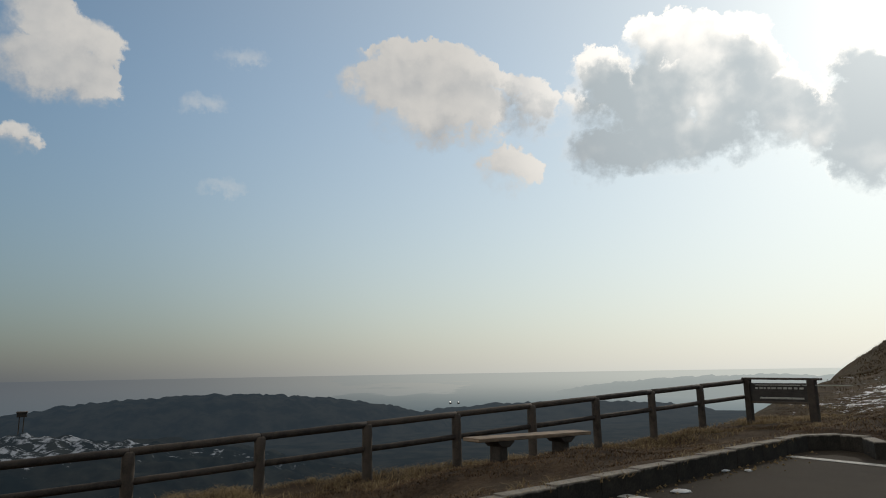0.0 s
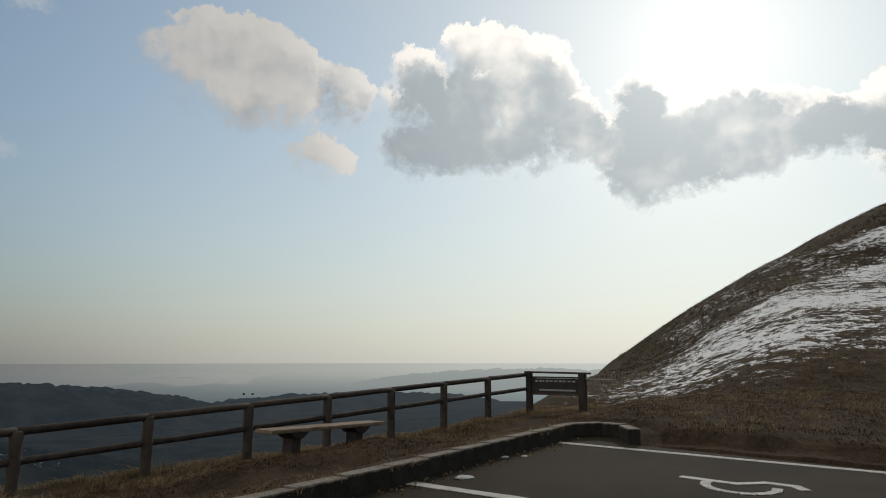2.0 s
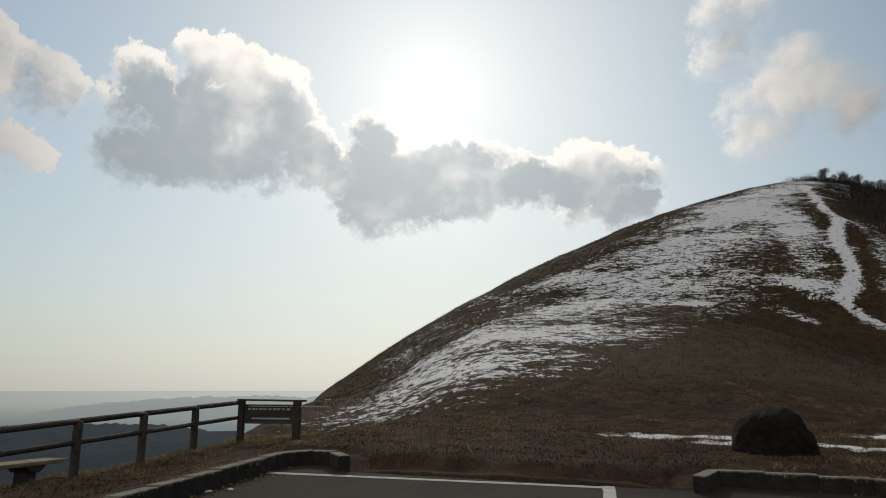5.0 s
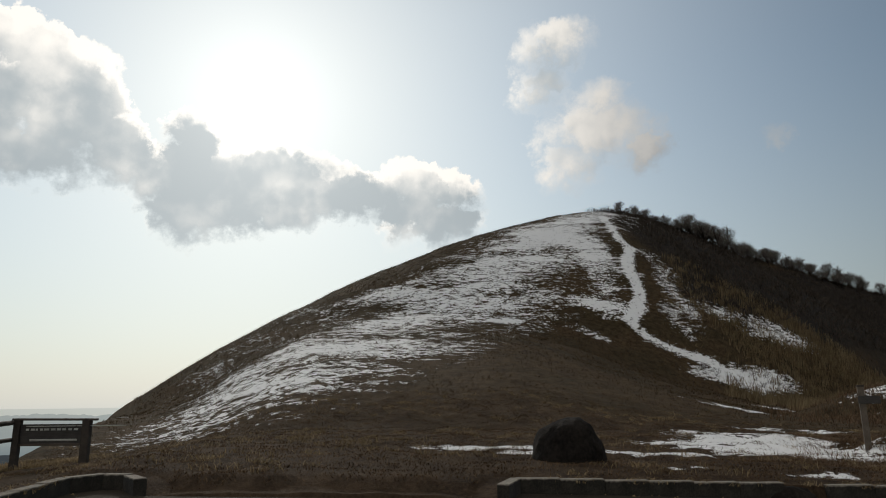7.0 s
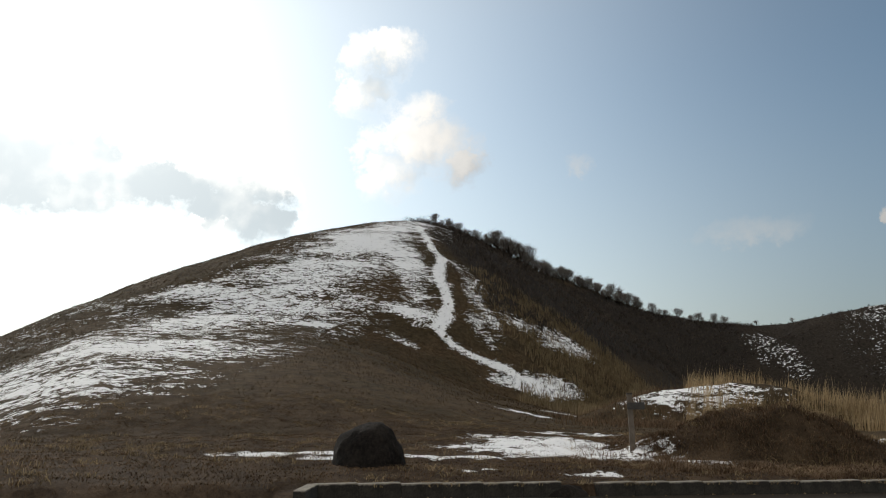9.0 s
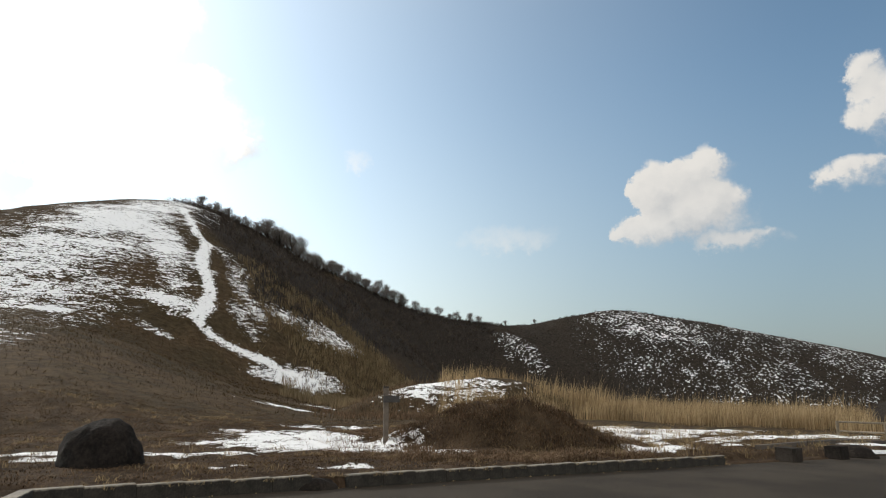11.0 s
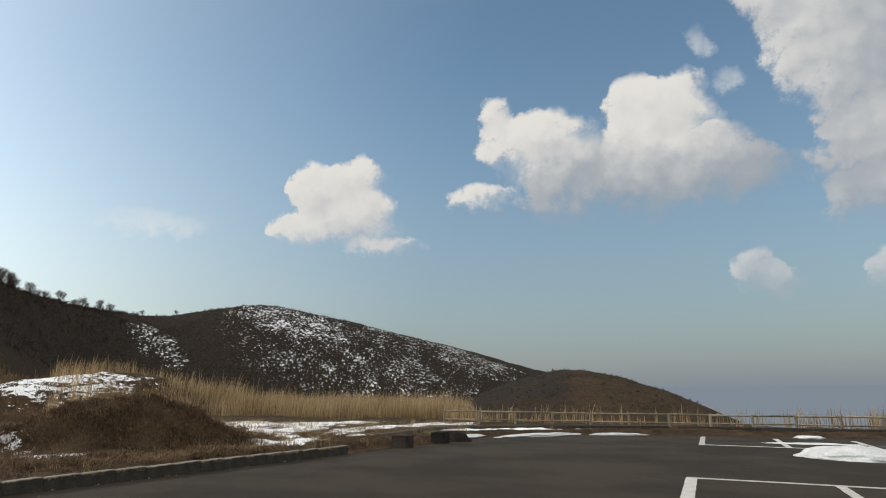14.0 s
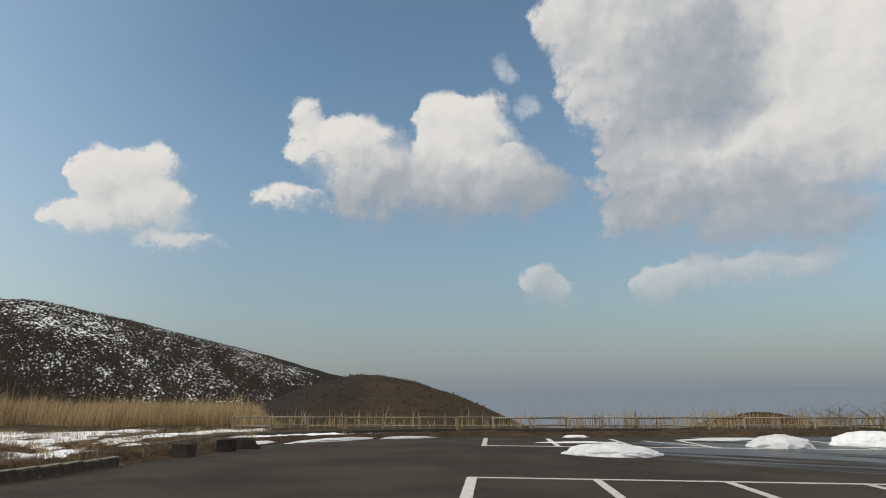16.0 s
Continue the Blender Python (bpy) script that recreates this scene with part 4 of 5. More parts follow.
def bay_lines():
    # the wide bay at the kerb
    painted("bay_line", [(4.27, 8.65, 7.28, 5.30, 0.15), (7.31, 5.42, 4.75, 3.45, 0.15), (1.66, 6.62, 4.55, 3.4, 0.15)], "worn white line of a wide parking bay")
    # two rows of bays by the far fence
    u, v = (-0.826, -0.564), (-0.62, 0.785)
    rows = []
    for i in range(6):
        x, y = 8.78 + 2.36 * i * u[0], -10.65 + 2.36 * i * u[1]
        rows.append((x, y, x + 5 * v[0], y + 5 * v[1], 0.15 if i else 0.2))
    rows.append((8.86, -10.6, 8.86 + 12.2 * u[0], -10.6 + 12.2 * u[1], 0.13))
    painted("bay_line", rows, "white lines of a row of parking bays")
    rows = []
    for i in range(7):
        x, y = 14.9 + 2.5 * i * u[0], -18.53 + 2.5 * i * u[1]
        rows.append((x, y, x - 5 * v[0], y - 5 * v[1], 0.17))
    rows.append((14.97, -18.46, 14.97 + 15.6 * u[0], -18.46 + 15.6 * u[1], 0.15))
    rows.append((12.38, -25.04, 8.38, -22.84, 0.13))
    painted("bay_line", rows, "white lines of parking bays beside the far fence")


def bay_symbol():
    """The partly worn symbol of the wide bay: a wheel's arc, a seat and foot bar."""
    c, u, v = np.array((4.78, 5.78)), np.array((0.67, -0.742)), np.array((0.742, 0.67))
    strips = []

    def add(a, b, w):
        p, q = c + 0.78 * (u * a[0] + v * a[1]), c + 0.78 * (u * b[0] + v * b[1])
        strips.append((p[0], p[1], q[0], q[1], 0.85 * w))
    arc = [(0.05 + 0.42 * math.cos(k), -0.12 + 0.42 * math.sin(k)) for k in [radians(x) for x in range(150, 376, 25)]]
    for p, q in zip(arc[:-1], arc[1:]):
        add(p, q, 0.11)
    add((-0.72, 0.10), (-0.02, 0.02), 0.13)
    add((-0.06, -0.02), (0.30, 0.30), 0.13)
    add((0.24, 0.30), (0.66, 0.26), 0.13)
    add((0.62, 0.28), (0.76, 0.06), 0.13)
    painted("bay_symbol", strips, "worn white wheelchair bay symbol on asphalt")


# ---- sign and bench at the view ----
def info_sign():
    a = Vector((8.49 + 0.13, 19.42 - 0.02, 0))
    b = Vector((9.72, 18.06, 0))
    za, zb = gz(a.x, a.y), gz(b.x, b.y)
    root = empty("view_sign", Matrix.Translation((a.x, a.y, za)), "dark wooden view board with faded lettering beside the log fence", "sign")
    inv = root.matrix_world.inverted()
    d = (b - a).normalized()
    yaw = math.degrees(math.atan2(d.y, d.x))
    for p, z, w in ((a, za, 0.17), (b, zb, 0.20)):
        part("post", box(w, w, 0.97 - z + 0.25, 0.02, 2), M_LOG, root, at=inv @ pose(p.x, p.y, z - 0.25, 0, 0, yaw))
    span = (b - a).length
    mid = (a + b) / 2
    board = part("board", box(span - 0.16, 0.05, 0.50, 0.008, 2), M_BOARD, root, at=inv @ pose(mid.x, mid.y, 0.36, 0, 0, yaw))
    part("cap_rail", box(span + 0.36, 0.20, 0.055, 0.012, 2), M_LOG, root, "dark capping rail", at=inv @ pose(mid.x + d.x * 0.06, mid.y + d.y * 0.06, 0.95, 0, 0.6, yaw))
    rnd = random.Random(3)
    part("frame_bar", box(span - 0.16, 0.075, 0.06, 0.006), M_LOG, root, at=inv @ pose(mid.x, mid.y, 0.31, 0, 0, yaw))
    for z, w in ((0.455, 0.028), (0.435, 0.016)):
        bm = box((span - 0.5) * 0.96, 0.006, w, 0.001, 1)
        ob = new("lettering", finish("lettering", bm, M_SIGN_TEXT))
        ob.parent, ob.matrix_local = board, pose(0.06, -0.0295, z - 0.36, 0, 0, 0)
    for row, z in enumerate((0.80, 0.70)):
        x = -span / 2 + 0.22
        while x < span / 2 - 0.25:
            w = rnd.uniform(0.05, 0.13) if row else span - 0.5
            ob = new("lettering", finish("lettering", box(w, 0.006, 0.05 if row else 0.02, 0.001, 1), M_SIGN_TEXT))
            ob.parent, ob.matrix_local = board, pose(x + w / 2, -0.0295, z - 0.36, 0, 0, 0)
            x += w + rnd.uniform(0.02, 0.06)
    return root


def view_bench():
    c, d = np.array((1.30, 10.53)), np.array((0.824, 0.566))
    low = min(gz(*(c + d * k)) for k in (-0.8, 0.8))
    yaw = math.degrees(math.atan2(d[1], d[0]))
    root = empty("plank_bench", pose(c[0], c[1], low, 0, 0.9, yaw), "low bench with a pale plank seat on dark stub legs", "bench")
    up = 0.405 - low - 0.055
    part("seat", box(2.25, 0.38, 0.055, 0.012, 2, 0.003, 5), M_SEAT, root, "pale weathered plank seat", at=pose(0, 0, up, 0, 0, 0))
    for s in (-0.62, 0.62):
        part("leg", box(0.15, 0.24, up + 0.15, 0.02, 2, 0.006, 8), M_LOG, root, at=pose(s, 0, -0.15, 0, 0, 0))
        bm = box(0.34, 0.36, 0.09, 0.01, 1)
        for v in bm.verts:
            if v.co.z < 0.045:
                v.co.x *= 0.45
        part("bracket", bm, M_LOG, root, at=pose(s, 0, up - 0.091, 0, 0, 0))
    return root


# ---- hill side ----
def lumpy(radius, scale, seed, sub=4, amp=0.18, freq=1.6, cut=-0.2):
    bm = bmesh.new()
    bmesh.ops.create_icosphere(bm, subdivisions=sub, radius=1.0)
    off = Vector((seed * 3.1, seed * 1.7, seed * 0.9))
    for v in bm.verts:
        n = noise.noise(v.co * freq + off) + 0.5 * noise.noise(v.co * freq * 2.7 + off) + 0.25 * noise.noise(v.co * freq * 6 + off)
        v.co *= 1 + amp * n
        v.co.x, v.co.y, v.co.z = v.co.x * scale[0] * radius, v.co.y * scale[1] * radius, max(v.co.z, cut) * scale[2] * radius
    return bm


def boulder(name, x, y, r, scale, seed, label, mat=None, turn=0.0, amp=0.18):
    ob = new(name, finish(name, lumpy(r, scale, seed, 5 if r > 0.5 else 3, amp), mat or M_STONE, True))
    ob.matrix_world = pose(x, y, gz(x, y) - 0.02, 0, 0, turn)
    return tagged(ob, label, "boulder")


def trail_post():
    x, y = 17.77, 0.99
    root = empty("trail_post", pose(x, y, gz(x, y), 0, 1.5, 8), "weathered square trail post with a dark name plate", "signpost")
    part("post", box(0.125, 0.125, 1.48, 0.012, 2), M_POST, root, at=pose(0, 0, -0.15, 0, 0, 0))
    part("cap", box(0.145, 0.145, 0.04, 0.012, 2), M_LOG, root, at=pose(0, 0, 1.325, 0, 0, 0))
    part("name_plate", box(0.05, 0.42, 0.17, 0.008, 2), M_BOARD, root, "dark name plate", at=pose(-0.095, -0.13, 0.96, 0, 0, 0))
    return root


def stone_blocks():
    for n, (x, y, s) in enumerate(((17.49, -9.18, 0.46), (18.66, -11.1, 0.44))):
        ob = new("stone_block", finish("stone_block", box(s, s * 1.05, 0.40, 0.025, 2, 0.012, n + 2), M_BLOCK))
        ob.matrix_world = pose(x, y, LOT_SLOPE * y - 0.06, 1.0, -1.5 + n * 2, 33 + n * 4)
        tagged(ob, "squat dark stone block standing at the car park's edge", "stone block", "blocks at the edge")
    boulder("boulder", 19.45, -12.05, 0.46, (1.35, 0.8, 0.85), 7, "rough brown boulder beside the stone blocks", M_BLOCK, 40)


def edging_logs():
    """Low sleepers that hold back the snowy bank."""
    for n, (ax, ay, bx, by) in enumerate(((19.09, -9.17, 21.61, -11.85), (21.71, -11.95, 23.92, -14.83), (23.21, -13.54, 22.95, -18.88), (22.86, -19.08, 20.69, -23.64), (20.48, -23.94, 14.09, -30.34))):
        za, zb = LOT_SLOPE * ay + 0.19, LOT_SLOPE * by + 0.19
        d = (Vector((bx, by, zb)) - Vector((ax, ay, za))).length
        bm = box(d, 0.17, 0.2, 0.02, 2)
        bmesh.ops.translate(bm, verts=bm.verts[:], vec=(d / 2, 0, -0.1))
        ob = new("edging_sleeper", finish("edging_sleeper", bm, M_LOG))
        ob.matrix_world = between((ax, ay, za), (bx, by, zb))
        tagged(ob, "dark timber sleeper edging the snowy verge", "edging", "edging sleepers")


def far_fence():
    a, u, step = np.array((29.63, -17.75)), np.array((-0.703, -0.711)), 1.78
    root = empty("rail_fence", Matrix.Translation((a[0], a[1], gz(*a))), "pale weathered timber fence with two thin rails", "fence")
    inv = root.matrix_world.inverted()
    spots = [a + u * step * k for k in range(26)]
    tops = [LOT_SLOPE * s[1] + 0.745 for s in spots]
    rnd = random.Random(4)
    for n, (s, top) in enumerate(zip(spots, tops)):
        foot = gz(*s) - 0.3
        up = Matrix.Translation((s[0], s[1], foot)) @ pose(0, 0, 0, 0, -90 + rnd.uniform(-2, 2), rnd.uniform(-2, 2))
        part("post", log(top - foot + rnd.uniform(0.0, 0.04), 0.062, n, 10, 4), M_RAIL_OLD, root, at=inv @ up, smooth=True)
    for n in range(len(spots) - 1):
        for drop, r in ((0.03, 0.042), (0.40, 0.038)):
            p = Vector((*spots[n], tops[n] - drop + rnd.uniform(-0.015, 0.015)))
            q = Vector((*spots[n + 1], tops[n + 1] - drop + rnd.uniform(-0.015, 0.015)))
            part("rail", log((q - p).length, r, 60 + n, 8, 4), M_RAIL_OLD, root, at=inv @ between(p, q), smooth=True)


def snow_heaps():
    for n, (x, y, lx, ly, h, turn) in enumerate(((9.69, -17.74, 1.35, 0.85, 0.30, 10), (7.29, -24.54, 1.0, 0.7, 0.40, 10), (5.29, -27.74, 1.3, 0.8, 0.50, 5))):
        ob = new("snow_heap", finish("snow_heap", lumpy(1.0, (lx, ly, h), n + 11, 5, 0.13, 2.2, -0.08), M_SNOW, True))
        ob.matrix_world = pose(x, y, LOT_SLOPE * y, 1.7, 0, turn)
        tagged(ob, "melting heap of cleared snow on the asphalt", "snow heap", "cleared snow heaps")
    for n, (x, y, lx, ly, turn) in enumerate(((13.49, -22.04, 1.5, 0.14, 32), (20.75, -16.69, 0.4, 2.2, 8), (20.08, -20.05, 0.24, 1.1, -22), (21.03, -13.72, 0.35, 0.9, 25), (15.59, -25.44, 0.5, 0.3, 20), (9.99, -27.64, 2.0, 0.5, 35), (2.25, 6.72, 0.10, 0.06, 10), (3.1, 7.75, 0.07, 0.04, 40), (3.35, 7.72, 0.04, 0.04, 0))):
        ob = new("snow_remnant", finish("snow_remnant", lumpy(1.0, (lx, ly, min(0.10, 0.35 * min(lx, ly))), n + 31, 4, 0.3, 2.6, -0.1), M_SNOW, True))
        ob.matrix_world = pose(x, y, LOT_SLOPE * y + 0.005, 1.7, 0, turn)
        tagged(ob, "thin strip of old melting snow on asphalt", "snow", "snow remnants")


build_fence()
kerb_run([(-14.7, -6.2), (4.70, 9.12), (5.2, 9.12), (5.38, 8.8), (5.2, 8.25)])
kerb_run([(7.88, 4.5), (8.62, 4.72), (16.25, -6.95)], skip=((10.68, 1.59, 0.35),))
bay_lines()
bay_symbol()
info_sign()
view_bench()
boulder("boulder", 11.55, 5.24, 0.74, (1.0, 0.88, 1.02), 3, "dark half-round boulder in the dry grass", None, 30, 0.10)
boulder("rubble", 10.68, 1.59, 0.3, (1.2, 0.7, 0.7), 5, "crumbled kerb piece overgrown with dry grass", M_BLOCK, -57)
trail_post()
stone_blocks()
edging_logs()
far_fence()
snow_heaps()


# ---- grass, reeds, scrub and trees ----
def blades(name, x, y, height, width, mat, seed, lean=0.35, label="", category="grass", z=None, toward=None):
    """Many three-sided stems in one mesh, each bent its own way."""
    rng = np.random.default_rng(seed)
    n = len(x)
    z = ground_z(x, y) - 0.01 if z is None else z
    a = rng.uniform(0, 2 * np.pi, n)
    h = height * rng.uniform(0.55, 1.25, n)
    w = width * rng.uniform(0.7, 1.3, n)
    bend = lean * rng.uniform(0.1, 1.0, n) * h
    b = a + rng.normal(0, 0.6, n) + np.pi / 2 if toward is None else np.radians(toward) + rng.normal(0, 0.7, n)
    ca, sa, cb, sb = np.cos(a), np.sin(a), np.cos(b), np.sin(b)
    P = np.zeros((n, 5, 3))
    for i, (side, up, out) in enumerate(((-1, 0, 0), (1, 0, 0), (-0.75, 0.55, 0.3), (0.75, 0.55, 0.3), (0, 1, 1))):
        P[:, i, 0] = x + side * w * ca / 2 + out * bend * cb
        P[:, i, 1] = y + side * w * sa / 2 + out * bend * sb
        P[:, i, 2] = z + up * h * (1 - 0.15 * out * lean)
    tri = np.array([(0, 1, 3), (0, 3, 2), (2, 3, 4)])
    faces = (np.arange(n)[:, None, None] * 5 + tri).reshape(-1, 3)
    me = grid_mesh(name, P.reshape(-1, 3), faces, [mat], smooth=False)
    return tagged(new(name, me), label, category, kind="stuff")


def scatter(n, seed, d0, d1, a0, a1):
    rng = np.random.default_rng(seed)
    d = np.sqrt(rng.uniform(d0 * d0, d1 * d1, n))
    a = np.radians(rng.uniform(a0, a1, n))
    return d * np.sin(a), d * np.cos(a), rng


def clumped(x, y, rng, per, spread):
    """Each point becomes a tuft."""
    m = len(x) * per
    return np.repeat(x, per) + rng.normal(0, spread, m), np.repeat(y, per) + rng.normal(0, spread, m)


def off_snow(x, y, keep, rng):
    c = snow_cover(x, y, None)
    return (c < 0.42) | (rng.uniform(0, 1, len(x)) < keep)


def grasses():
    # long straw along the view fence
    rng = np.random.default_rng(1)
    k = rng.uniform(-12, 19, 1900)
    s = rng.normal(-0.1, 0.75, 1900)
    x, y = FENCE_A[0] + FENCE_U[0] * k - 0.566 * s, FENCE_A[1] + FENCE_U[1] * k + 0.824 * s
    keep = vnoise(x * 0.9, y * 0.9, 4) > -0.35
    x, y = clumped(x[keep], y[keep], rng, 14, 0.10)
    blades("straw_grass", x, y, 0.16 + 0.08 * vnoise(x * 1.1, y * 1.1, 44), 0.011, M_STRAW, 2, 2.6, "flattened tufts of long dry straw along the fence")
    # grit and broken bits along the kerbs
    n = 520
    u = rng.uniform(0, 1, n)
    west = rng.uniform(0, 1, n) < 0.6
    x = np.where(west, -3 + 7.6 * u, 8.7 + 7.6 * u) + rng.normal(0.12, 0.13, n)
    y = np.where(west, 3.05 + 6.0 * u, 4.5 - 11.6 * u) - np.abs(rng.normal(0.10, 0.12, n))
    s = rng.uniform(0.008, 0.028, n)
    V = np.array([(1, 0, 0), (-0.5, 0.87, 0), (-0.5, -0.87, 0), (0.1, 0.1, 0.9)])
    a = rng.uniform(0, 6.283, n)
    P = np.stack([V[:, 0] * np.cos(a)[:, None] - V[:, 1] * np.sin(a)[:, None], V[:, 0] * np.sin(a)[:, None] + V[:, 1] * np.cos(a)[:, None], np.tile(V[:, 2], (n, 1))], -1) * s[:, None, None]
    P = P + np.stack([x, y, LOT_SLOPE * y + 0.004], -1)[:, None, :]
    F = (np.arange(n)[:, None, None] * 4 + np.array([(0, 1, 3), (1, 2, 3), (2, 0, 3)])).reshape(-1, 3)
    tagged(new("kerb_grit", grid_mesh("kerb_grit", P.reshape(-1, 3), F, [M_STRAW], smooth=False)), "grit and broken straw along the foot of the kerbs", "grit", kind="stuff")
    # turf between kerb and fence
    u, v = rng.uniform(-8, 14, 5200), rng.uniform(0.2, 6.2, 5200)
    x, y = KERB_P[0] + KERB_U[0] * u + KERB_N[0] * v, KERB_P[1] + KERB_U[1] * u + KERB_N[1] * v
    keep = vnoise(x * 0.7, y * 0.7, 8) > -0.05
    x, y = clumped(x[keep], y[keep], rng, 12, 0.09)
    blades("verge_turf", x, y, 0.07, 0.010, M_TURF, 3, 2.4, "short brown winter turf on the verge")
    # turf before the hill
    x, y, rng = scatter(26000, 11, 9.0, 34, 26, 118)
    dl = sd_poly(x, y, LOT)
    keep = (dl > 0.12) & off_snow(x, y, 0.12, rng) & (rng.uniform(0, 1, len(x)) < sstep(34, 22, np.hypot(x, y)) + 0.15)
    x, y = clumped(x[keep], y[keep], rng, 11, 0.12)
    blades("hill_turf", x, y, 0.07, 0.012, M_TURF, 4, 2.6, "brown dry turf below the hill")
    x, y, rng = scatter(1500, 12, 10, 30, 26, 112)
    dl = sd_poly(x, y, LOT)
    keep = (dl > 0.15) & off_snow(x, y, 0.1, rng) & (vnoise(x * 0.8, y * 0.8, 14) > 0.0)
    x, y = clumped(x[keep], y[keep], rng, 20, 0.10)
    blades("tussock_straw", x, y, 0.15, 0.010, M_STRAW, 5, 2.3, "straw tussocks in the turf below the hill")
    # straw hanging over the kerbs
    u = rng.uniform(0, 1, 200)
    x, y = np.where(u < 0.5, -2 + 13.4 * u, 8.7 + 15.3 * (u - 0.5)), np.where(u < 0.5, 3.85 + 10.55 * u, 4.5 - 23.5 * (u - 0.5))
    x, y = clumped(x + rng.normal(0.05, 0.10, 200), y + rng.normal(0.1, 0.10, 200), rng, 12, 0.05)
    blades("kerb_straw", x, y, 0.09, 0.008, M_STRAW, 15, 2.6, "wisps of straw hanging over the kerbs", z=LOT_SLOPE * y + 0.16)
    # tufts that stand out of the snowy verge
    x, y, rng = scatter(420, 24, 16, 34, 97, 124)
    keep = sd_poly(x, y, LOT) > 0.4
    x, y = clumped(x[keep], y[keep], rng, 16, 0.12)
    blades("verge_tufts", x, y, 0.22, 0.012, M_STRAW, 16, 1.3, "dry tufts standing out of the snowy verge")
    # heath on the mound
    x, y, rng = scatter(2600, 13, 14, 23, 82, 108)
    keep = (sd_poly(x, y, LOT) > 0.3) & off_snow(x, y, 0.05, rng)
    x, y = clumped(x[keep], y[keep], rng, 20, 0.12)
    blades("heath", x, y, 0.15 + 0.09 * vnoise(x * 2, y * 2, 53), 0.012, M_HEATH, 6, 2.2, "dark brown heath on the mound")
    # turf over the hill face and along its brow
    x, y, rng = scatter(38000, 14, 22, 150, 28, 93)
    keep = off_snow(x, y, 0.1, rng) & (sd_poly(x, y, PLATEAU) < 0) & (sd_poly(x, y, SCRUB) > 0)
    keep &= rng.uniform(0, 1, len(x)) < 0.35 + sstep(20, 60, np.hypot(x, y))
    x, y = clumped(x[keep], y[keep], rng, 3, 0.2)
    far = np.clip(np.hypot(x, y) / 80.0, 0.25, 1.0)
    blades("slope_grass", x, y, 0.10 + 0.16 * far, 0.05 * far, M_SLOPE, 7, 1.4, "coarse brown grass on the hill")
    # pampas: leaves below, stems with feathery heads above
    x, y, rng = scatter(9000, 15, 38, 64, 91, 127)
    keep = (vnoise(x / 3, y / 3, 21) > -0.55) & (np.hypot(x, y) > 40.5 + 2.0 * vnoise(x / 2, y / 2, 22)) & (sd_poly(x, y, PLATEAU) < 1.0)
    keep &= off_snow(x, y, 0.25, rng)
    x, y = x[keep], y[keep]
    tall = 1.25 + 0.35 * vnoise(x / 4, y / 4, 23) + 0.30 * vnoise(x / 1.2, y / 1.2, 24)
    xx, yy = clumped(x, y, rng, 5, 0.14)
    blades("pampas_grass", xx, yy, np.repeat(tall, 5) * 0.85, 0.022, M_PAMPAS, 8, 0.45, "tall tan pampas grass in winter", "pampas grass", toward=-60)
    some = rng.uniform(0, 1, len(x)) < 0.4
    blades("pampas_heads", x[some], y[some], tall[some] * 1.3, 0.03, M_PAMPAS, 18, 0.35, "feathery pale heads of the pampas grass", "pampas grass", toward=-60)
    x, y, rng = scatter(3800, 16, 36, 58, 121, 172)
    keep = sd_poly(x, y, PLATEAU) > -2.0
    x, y = clumped(x[keep], y[keep], rng, 4, 0.15)
    blades("roadside_reed", x, y, 0.95, 0.03, M_PAMPAS, 9, 0.35, "dry reed grass behind the timber fence", "reeds", toward=-60)
    x, y, rng = scatter(3400, 17, 60, 118, 74, 97)
    keep = (sd_poly(x, y, SCRUB) < 6) & (sd_poly(x, y, SCRUB) > -7) & (along(x, y, SNOW_PATH) > 1.6) & off_snow(x, y, 0.3, rng)
    x, y = clumped(x[keep], y[keep], rng, 4, 0.25)
    blades("olive_reed", x, y, 1.1, 0.06, M_REED, 10, 0.35, "olive-brown tall grass below the scrub", "reeds")
    x, y, rng = scatter(2200, 19, 72, 116, 78, 90)
    keep = (along(x, y, SNOW_PATH) > 1.8) & off_snow(x, y, 0.2, rng) & (vnoise(x / 3, y / 3, 26) > -0.4) & (sd_poly(x, y, SCRUB) > -9)
    x, y = clumped(x[keep], y[keep], rng, 6, 0.3)
    blades("brown_tall_grass", x, y, 1.25, 0.05, M_REED, 12, 0.6, "olive-brown tall grass beside the snowy path", "reeds")
    x, y, rng = scatter(1500, 20, 36, 62, 80, 93)
    keep = off_snow(x, y, 0.18, rng) & (rng.uniform(0, 1, len(x)) < sstep(80, 88, np.degrees(np.arctan2(x, y)) + 2 * vnoise(x / 4, y / 4, 27)))
    x, y = clumped(x[keep], y[keep], rng, 9, 0.2)
    blades("rank_grass", x, y, 0.42, 0.025, M_HEATH, 13, 0.9, "rank brown grass behind the mound", "grass")
    x, y, rng = scatter(6500, 28, 52, 116, 80, 94)
    keep = (along(x, y, SNOW_PATH) > 2.0) & off_snow(x, y, 0.25, rng) & (rng.uniform(0, 1, len(x)) < sstep(79, 86, np.degrees(np.arctan2(x, y)) + 2.5 * vnoise(x / 5, y / 5, 35)))
    x, y = clumped(x[keep], y[keep], rng, 5, 0.25)
    blades("tan_reed", x, y, 1.0 + 0.4 * vnoise(x / 3, y / 3, 36), 0.035, M_REED, 29, 0.5, "tan rank grass between the path and the reeds", "reeds", toward=-60)
    x, y, rng = scatter(5600, 18, 60, 100, 86, 128)
    keep = (vnoise(x / 4, y / 4, 29) > -0.5) & (sd_poly(x, y, PLATEAU) < 1.0)
    x, y = clumped(x[keep], y[keep], rng, 3, 0.25)
